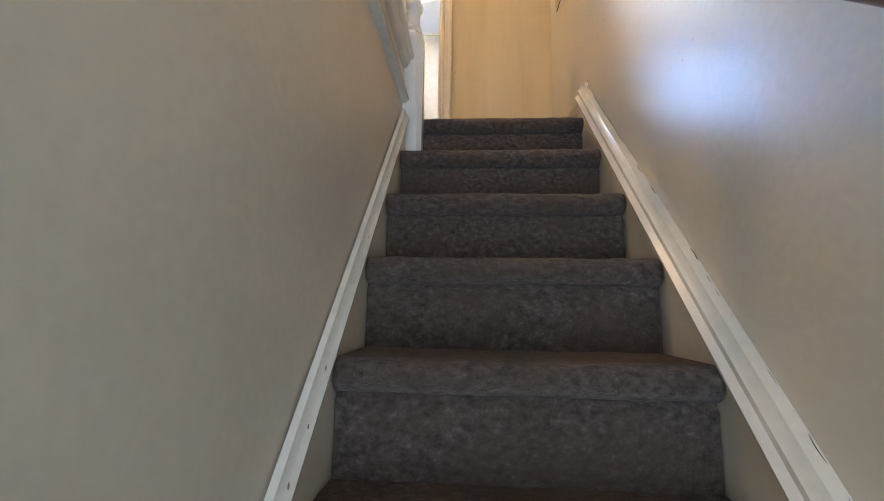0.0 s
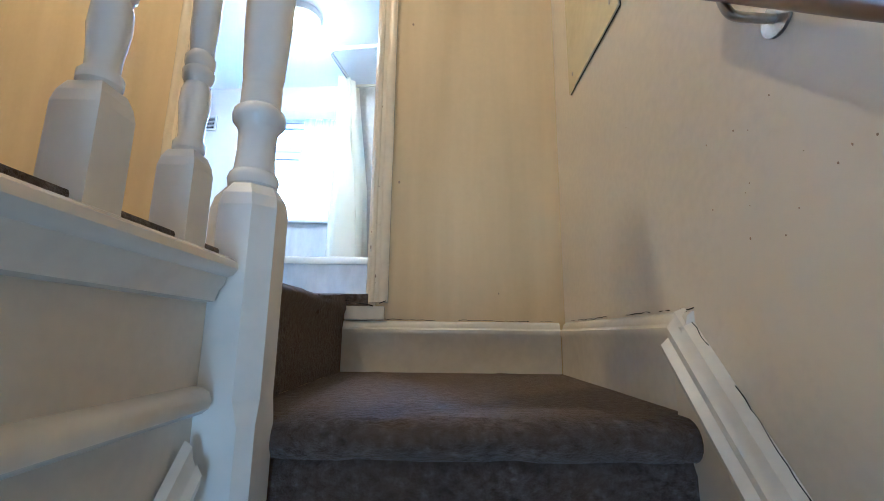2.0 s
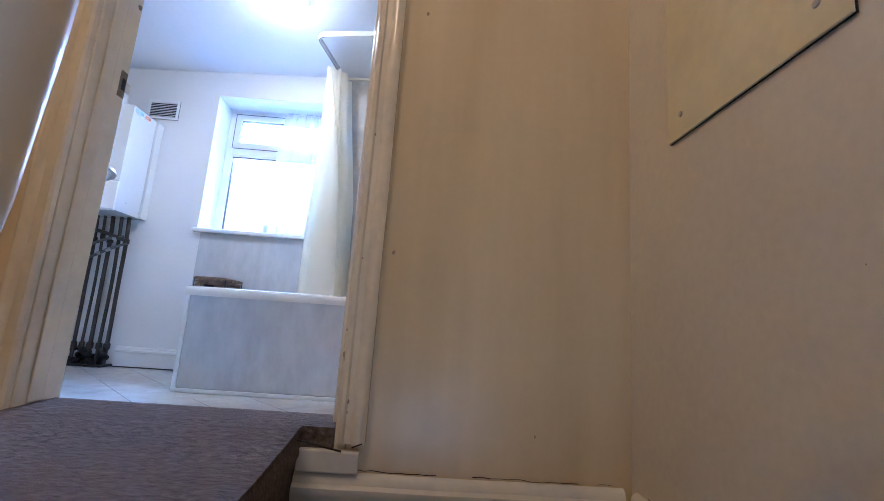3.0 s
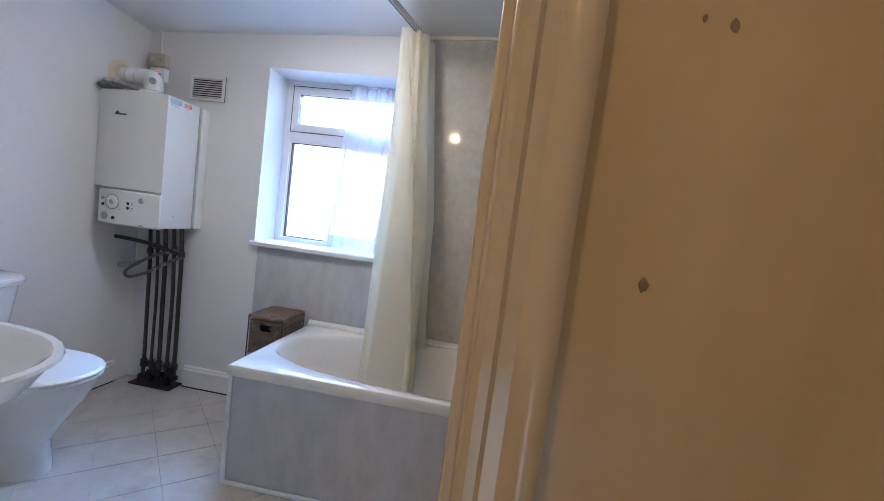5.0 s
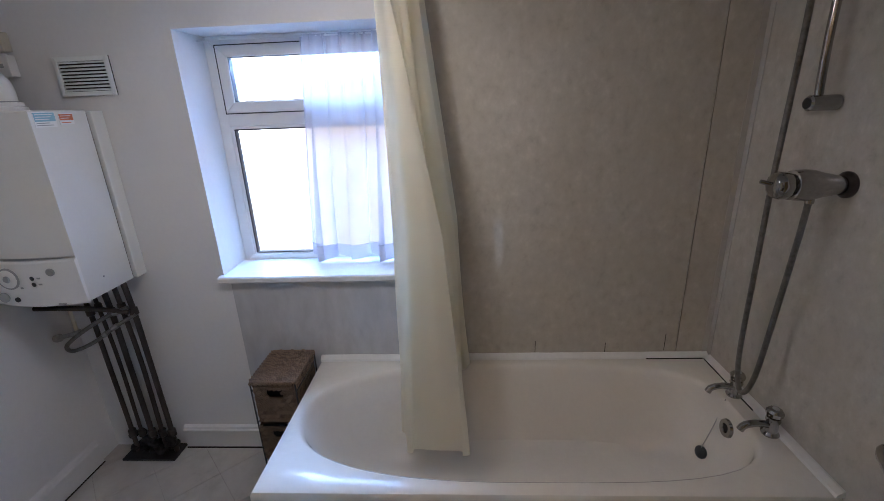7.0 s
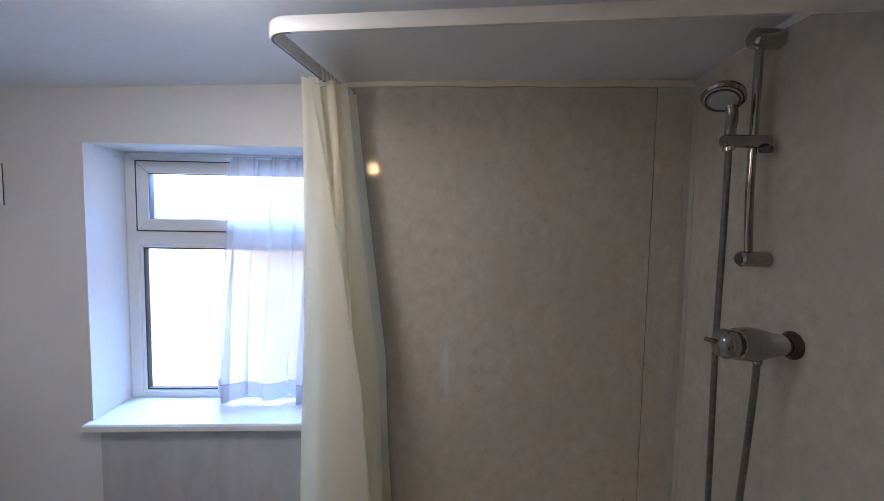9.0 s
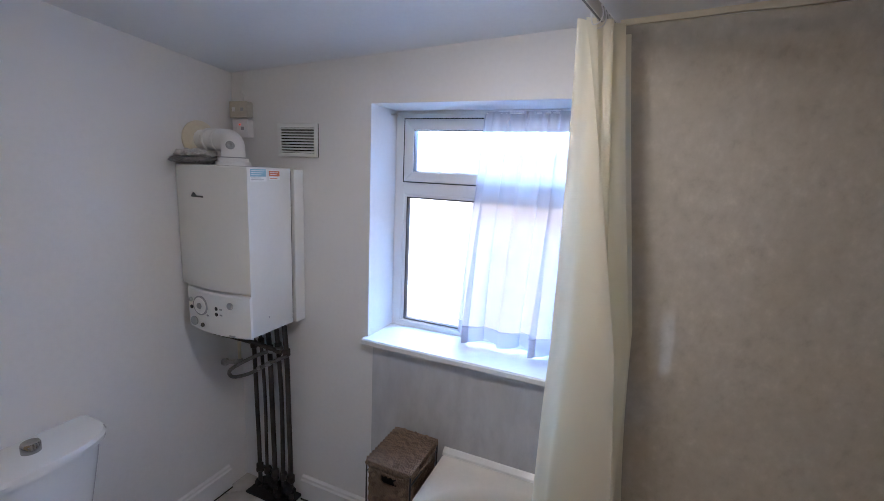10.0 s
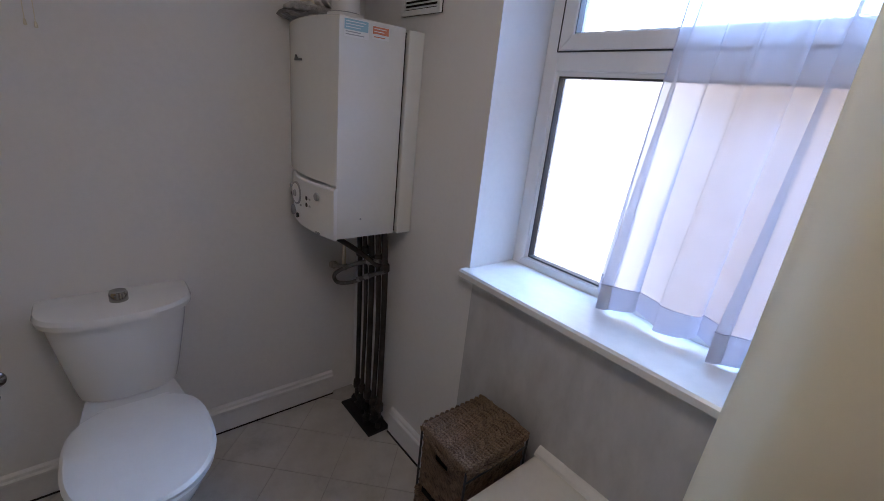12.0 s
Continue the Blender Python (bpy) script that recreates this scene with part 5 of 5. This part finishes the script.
def woven_wall(bm, a, b, z0, z1, out, rows, gap=None):
    """Twisted strands stacked up a wall from a to b; gap leaves a hand hole."""
    a, b = Vector((*a, 0)), Vector((*b, 0))
    length = (b - a).length
    count = max(3, int(length / 0.019))
    o = Vector((*out, 0))
    for r in range(rows):
        z = z0 + (z1 - z0) * (r + 0.5) / rows
        for k in range(count):
            f = (k + 0.5 + 0.5 * (r % 2)) / (count + 0.5)
            if gap and gap[0] < f < gap[1] and gap[2] < z < gap[3]:
                continue
            c = a + (b - a) * f + Vector((0, 0, z)) + o * 0.001
            d = (b - a).normalized()
            h = (z1 - z0) / rows * 0.62
            w = length / count * 0.62
            pts = [c - d * w + Vector((0, 0, -h * 0.35)), c - d * w * 0.4 + Vector((0, 0, -h)) + o * 0.003, c + d * w * 0.6 + Vector((0, 0, -h * 0.4)) + o * 0.004, c + d * w + Vector((0, 0, h * 0.35)),
                   c + d * w * 0.4 + Vector((0, 0, h)) + o * 0.003, c - d * w * 0.6 + Vector((0, 0, h * 0.4)) + o * 0.004]
            v = [bm.verts.new(p) for p in pts]
            t = bm.verts.new(c + o * 0.0065)
            for i in range(6):
                bm.faces.new((v[i], v[(i + 1) % 6], t))


def basket(z0, z1, pull):
    bsk = thing("storage_basket", "woven seagrass drawer basket with a hand hole", "basket", "baskets in the rack")
    x0, y0, x1, y1 = KB[0] + 0.012, KB[1] + 0.004 - pull, KB[2] - 0.010, KB[3] - 0.006
    t = 0.006
    zc = z1 - 0.035
    part("side", box(x0, y0 + t, z0 + t, x0 + t, y1 - t, z1), WICKER, bsk)
    part("side", box(x1 - t, y0 + t, z0 + t, x1, y1 - t, z1), WICKER, bsk)
    part("back", box(x0, y1 - t, z0 + t, x1, y1, z1), WICKER, bsk)
    part("base", box(x0, y0, z0, x1, y1, z0 + t), WICKER, bsk)
    hx0, hx1 = (x0 + x1) / 2 - 0.032, (x0 + x1) / 2 + 0.032
    outer = [(x0, z0 + t), (x1, z0 + t), (x1, z1), (x0, z1)]
    inner = [(hx0, zc - 0.017), (hx1, zc - 0.017), (hx1, zc + 0.017), (hx0, zc + 0.017)]
    bm = bmesh.new()
    q = [[bm.verts.new((x, y, z)) for x, z in ringpts] for ringpts, y in ((outer, y0), (inner, y0), (inner, y0 + t), (outer, y0 + t))]
    for a, b in ((0, 1), (1, 2), (2, 3), (3, 0)):
        for k in range(4):
            bm.faces.new((q[a][k], q[a][(k + 1) % 4], q[b][(k + 1) % 4], q[b][k]))
    part("front", bm, WICKER, bsk)
    bm = bmesh.new()
    woven_wall(bm, (x0, y0), (x1, y0), z0, z1, (0, -1), 9, (0.3, 0.7, zc - 0.02, zc + 0.02))
    woven_wall(bm, (x1, y0), (x1, y1), z0, z1, (1, 0), 9)
    woven_wall(bm, (x0, y1), (x0, y0), z0, z1, (-1, 0), 9)
    part("weave", bm, WICKER, bsk, smooth=True)
    # Black sheet puts the basket's inner shade behind the hand hole.
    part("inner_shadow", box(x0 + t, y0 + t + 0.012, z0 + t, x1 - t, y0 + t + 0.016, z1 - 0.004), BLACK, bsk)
    part("rim", tube([(x0, y0, z1), (x1, y0, z1), (x1, y1, z1), (x0, y1, z1), (x0, y0, z1)], 0.004, 6), WICKER, bsk)
    return bsk


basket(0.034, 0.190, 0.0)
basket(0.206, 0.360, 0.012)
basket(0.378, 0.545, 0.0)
cover = thing("woven_tray", "flat woven seagrass tray covering the top basket", "tray")
bm = box(KB[0], KB[1], 0.556, KB[2], KB[3], 0.568, bevel=0.004)
part("board", bm, WICKER, cover)
bm = bmesh.new()
cols, lines = 7, 22
for i in range(cols):
    for j in range(lines):
        cx = KB[0] + 0.006 + (KB[2] - KB[0] - 0.012) * (i + 0.5) / cols
        cy = KB[1] + 0.005 + (KB[3] - KB[1] - 0.010) * (j + 0.5 + (0.5 if i % 2 else 0)) / (lines + 0.5)
        strand = loft([[(0.0045 * math.cos(a) + dx * 0.25, dx, 0.003 * math.sin(a) + h) for a in (k * math.pi / 3 for k in range(6))] for dx, h in ((-0.013, -0.002), (-0.006, 0.002), (0.006, 0.002), (0.013, -0.002))])
        join(bm, strand, pose(cx, cy, 0.5685, 0, 0, 68 if i % 2 else 112))
part("weave", bm, WICKER, cover, smooth=True)
bm = bmesh.new()
woven_wall(bm, (KB[0], KB[1]), (KB[2], KB[1]), 0.553, 0.570, (0, -1), 1)
woven_wall(bm, (KB[2], KB[1]), (KB[2], KB[3]), 0.553, 0.570, (1, 0), 1)
woven_wall(bm, (KB[0], KB[3]), (KB[0], KB[1]), 0.553, 0.570, (-1, 0), 1)
part("edge_weave", bm, WICKER, cover, smooth=True)

# ---------------------------------------------------------------- bathroom door, open into the room
door = tagged(new("door_1"), "white painted door standing open into the bathroom", "door", "", "structure")
DW, DT, ANG = 0.622, 0.036, 23.0
# built with the hinge edge at the origin, leaf along +y, seen face towards -x
leaf = box(0, 0.003, SILL + 0.012, DT, DW, 2.098, bevel=0.003)
part("leaf", leaf, GLOSSW, door)
plate = part("handle_plate", box(-0.0045, DW - 0.082, 1.035, -0.0002, DW - 0.040, 1.195, bevel=0.0015), CHROME, door, "worn chrome handle plate")
part("lever", tube([(-0.004, DW - 0.061, 1.15), (-0.040, DW - 0.061, 1.15), (-0.052, DW - 0.068, 1.150), (-0.054, DW - 0.10, 1.147), (-0.050, DW - 0.165, 1.138)], 0.0085, 12), CHROME, plate, "chrome lever handle", True)
part("lever_rose", rod((-0.003, DW - 0.061, 1.15), (-0.020, DW - 0.061, 1.15), 0.014, 18), CHROME, plate, smooth=True)
part("snib", rod((-0.003, DW - 0.061, 1.085), (-0.016, DW - 0.061, 1.085), 0.008, 14), STEEL, plate, smooth=True)
for dy in (-0.072, -0.050):
    for z in (1.046, 1.184):
        part("screw", lathe([(0.004, 0), (0.003, 0.0012), (0, 0.0012)], 10, along((-0.0044, DW + dy, z), (-1, DW + dy, z))), DARKP, plate)
part("latch_plate", box(0.008, DW - 0.0005, 1.08, 0.028, DW + 0.0015, 1.21), BRASSY, door)
door.matrix_world = pose(DX1 - 0.004, YD + 0.004, 0, 0, 0, -ANG)

# ---------------------------------------------------------------- landing things
newel = thing("newel_post", "white gloss turned newel post with chamfered base", "newel post")
QX, QY, HB = 0.936, -2.657, 0.046


def octo(h, ch, z):
    return [(QX + a, QY + b, z) for a, b in ((h, -h + ch), (h, h - ch), (h - ch, h), (-h + ch, h), (-h, h - ch), (-h, -h + ch), (-h + ch, -h), (h - ch, -h))]


part("base", loft([octo(HB, 0.016, NZ - RISE * 1.4), octo(HB, 0.016, NZ - 0.0), octo(HB, 0.024, NZ + 0.03), octo(HB, 0.024, 0.205), octo(HB - 0.003, 0.024, 0.222), octo(HB - 0.012, 0.022, 0.238)]), GLOSSW, newel)
TURN = [(0.030, 0.236), (0.038, 0.242), (0.040, 0.252), (0.037, 0.260), (0.033, 0.263), (0.0315, 0.27), (0.0295, 0.30), (0.031, 0.325), (0.034, 0.332), (0.0415, 0.340), (0.043, 0.349), (0.0405, 0.358), (0.033, 0.364),
        (0.0325, 0.372), (0.0325, 0.392), (0.0318, 0.394), (0.0325, 0.397), (0.0325, 0.403), (0.0318, 0.405), (0.034, 0.42), (0.039, 0.50), (0.0415, 0.58), (0.040, 0.66), (0.034, 0.74), (0.030, 0.78), (0.040, 0.79), (0.041, 0.80), (0.034, 0.81), (0.034, 0.82)]
part("turning", lathe([(r * 0.88, z) for r, z in TURN], 28, pose(QX, QY, 0)), GLOSSW, newel, smooth=True)
part("top_block", box(QX - HB, QY - HB, 0.82, QX + HB, QY + HB, 1.08, bevel=0.006), GLOSSW, newel)
part("cap", lathe([(0.03, 1.08), (0.055, 1.085), (0.058, 1.10), (0.045, 1.13), (0.0, 1.14)], 24, pose(QX, QY, 0)), GLOSSW, newel, smooth=True)

BAL = [(0.016, 0.245), (0.021, 0.250), (0.021, 0.258), (0.016, 0.264), (0.017, 0.28), (0.0205, 0.305), (0.0195, 0.325), (0.016, 0.334), (0.021, 0.341), (0.0215, 0.350), (0.018, 0.355), (0.0205, 0.361), (0.0205, 0.369), (0.015, 0.376), (0.0185, 0.40), (0.021, 0.50), (0.0205, 0.6), (0.016, 0.72), (0.014, 0.76), (0.02, 0.77), (0.02, 0.78), (0.015, 0.785)]
first = thing("baluster", "white gloss turned stair baluster", "baluster", "landing balusters")
h = 0.0205
part("base_block", loft([[(a, b, z) for a, b in ((k, -k), (k, k), (-k, k), (-k, -k))] for k, z in ((h, 0.0), (h, 0.225 - UP), (h - 0.002, 0.236 - UP), (h - 0.006, 0.246 - UP))]), GLOSSW, first)
part("turning", lathe([(r * 0.82, z - UP) for r, z in BAL], 20), GLOSSW, first, smooth=True)
part("top_block", box(-h, -h, 0.782 - UP, h, h, 1.0 - UP, bevel=0.002), GLOSSW, first)
first.location = (0.913, QY - 0.122, UP - 0.006)
for k in range(1, 25):
    copy_thing(first, pose(0.913, QY - 0.122 - 0.134 * k, UP - 0.006))
banister = thing("banister_rail", "white gloss banister rail along the landing", "handrail")
part("rail", prism([(0.87, 0.985), (0.93, 0.985), (0.934, 1.01), (0.928, 1.035), (0.91, 1.045), (0.89, 1.045), (0.872, 1.035), (0.866, 1.01)], "y", SOUTH, QY - HB, 1), GLOSSW, banister, smooth=True)

hand = thing("wall_handrail", "brown wooden handrail on a metal bracket", "handrail")
ha, hb = Vector((1.535, -4.9, -1.60)), Vector((1.535, -2.735, 0.53))
part("rail", rod(ha, hb, 0.021, 18), WOOD, hand, smooth=True)
for f in (0.965, 0.5, 0.1):
    c = ha.lerp(hb, f)
    part("bracket", tube([c - Vector((0, 0, 0.02)), c + Vector((0.01, 0, -0.045)), c + Vector((0.04, 0, -0.05)), c + Vector((0.064, 0, -0.05))], 0.006, 10), STEEL, hand, "steel handrail bracket", True)
    part("bracket_plate", lathe([(0.022, 0), (0.022, 0.004), (0.0, 0.006)], 16, along(c + Vector((0.0645, 0, -0.05)), c + Vector((-1, 0, -0.05)))), STEEL, hand)

cover_board = thing("meter_cover_board", "cream painted board screwed to the stair wall", "access panel")
part("board", box(SX1 - 0.0075, -2.425, 0.757, SX1 - 0.0025, -2.063, 1.22, bevel=0.0012), mat("yellowed_board_paint", (0.74, 0.67, 0.44), 0.22, vary=0.07, scale=6, grain=40), cover_board, "yellowed gloss board")
# Slightly larger black sheet behind the board draws the shadow line round it.
part("shadow_line_sheet", box(SX1 - 0.0024, -2.4258, 0.7562, SX1 - 0.0005, -2.0622, 1.2208), BLACK, cover_board, "black sheet standing in for the shadow line round the board")
for y in (-2.105, -2.385):
    for z in (0.80, 1.18):
        part("screw", lathe([(0.006, 0), (0.005, 0.002), (0.0, 0.0025)], 12, along((SX1 - 0.0073, y, z), (0, y, z))), STEEL, cover_board, "small steel screw")

# ---------------------------------------------------------------- floor tiles laid on the diagonal
floor = structure("floor", box(XW, YD, -0.12, XE, 0, -0.003), GROUT, "pale marbled floor tiles laid on the diagonal", "floor")


def clip(poly, axis, limit, keep_less):
    out = []
    for i, p in enumerate(poly):
        q = poly[(i + 1) % len(poly)]
        a = (p[axis] <= limit) == keep_less
        b = (q[axis] <= limit) == keep_less
        if a:
            out.append(p)
        if a != b:
            t = (limit - p[axis]) / (q[axis] - p[axis])
            out.append((p[0] + (q[0] - p[0]) * t, p[1] + (q[1] - p[1]) * t))
    return out


SIDE, JOINT, U0, V0 = 0.218, 0.0016, -0.905, -0.438
r2 = math.sqrt(0.5)
for i in range(-14, 14):
    for j in range(-14, 14):
        u, v = U0 + SIDE * i, V0 + SIDE * j
        corners = [(u + JOINT, v + JOINT), (u + SIDE - JOINT, v + JOINT), (u + SIDE - JOINT, v + SIDE - JOINT), (u + JOINT, v + SIDE - JOINT)]
        poly = [((a + b) * r2, (a - b) * r2) for a, b in corners]
        for axis, lim, less in ((0, XE, True), (0, XW, False), (1, 0.0, True), (1, YD, False)):
            if poly:
                poly = clip(poly, axis, lim, less)
        if len(poly) < 3:
            continue
        area = abs(sum(p[0] * q[1] - q[0] * p[1] for p, q in zip(poly, poly[1:] + poly[:1]))) / 2
        if area < 0.0004 or (min(p[0] for p in poly) > 0.05 and min(p[1] for p in poly) > -0.68):
            continue
        part("tile", prism(poly, "z", -0.0025, 0.0), TILE, floor)
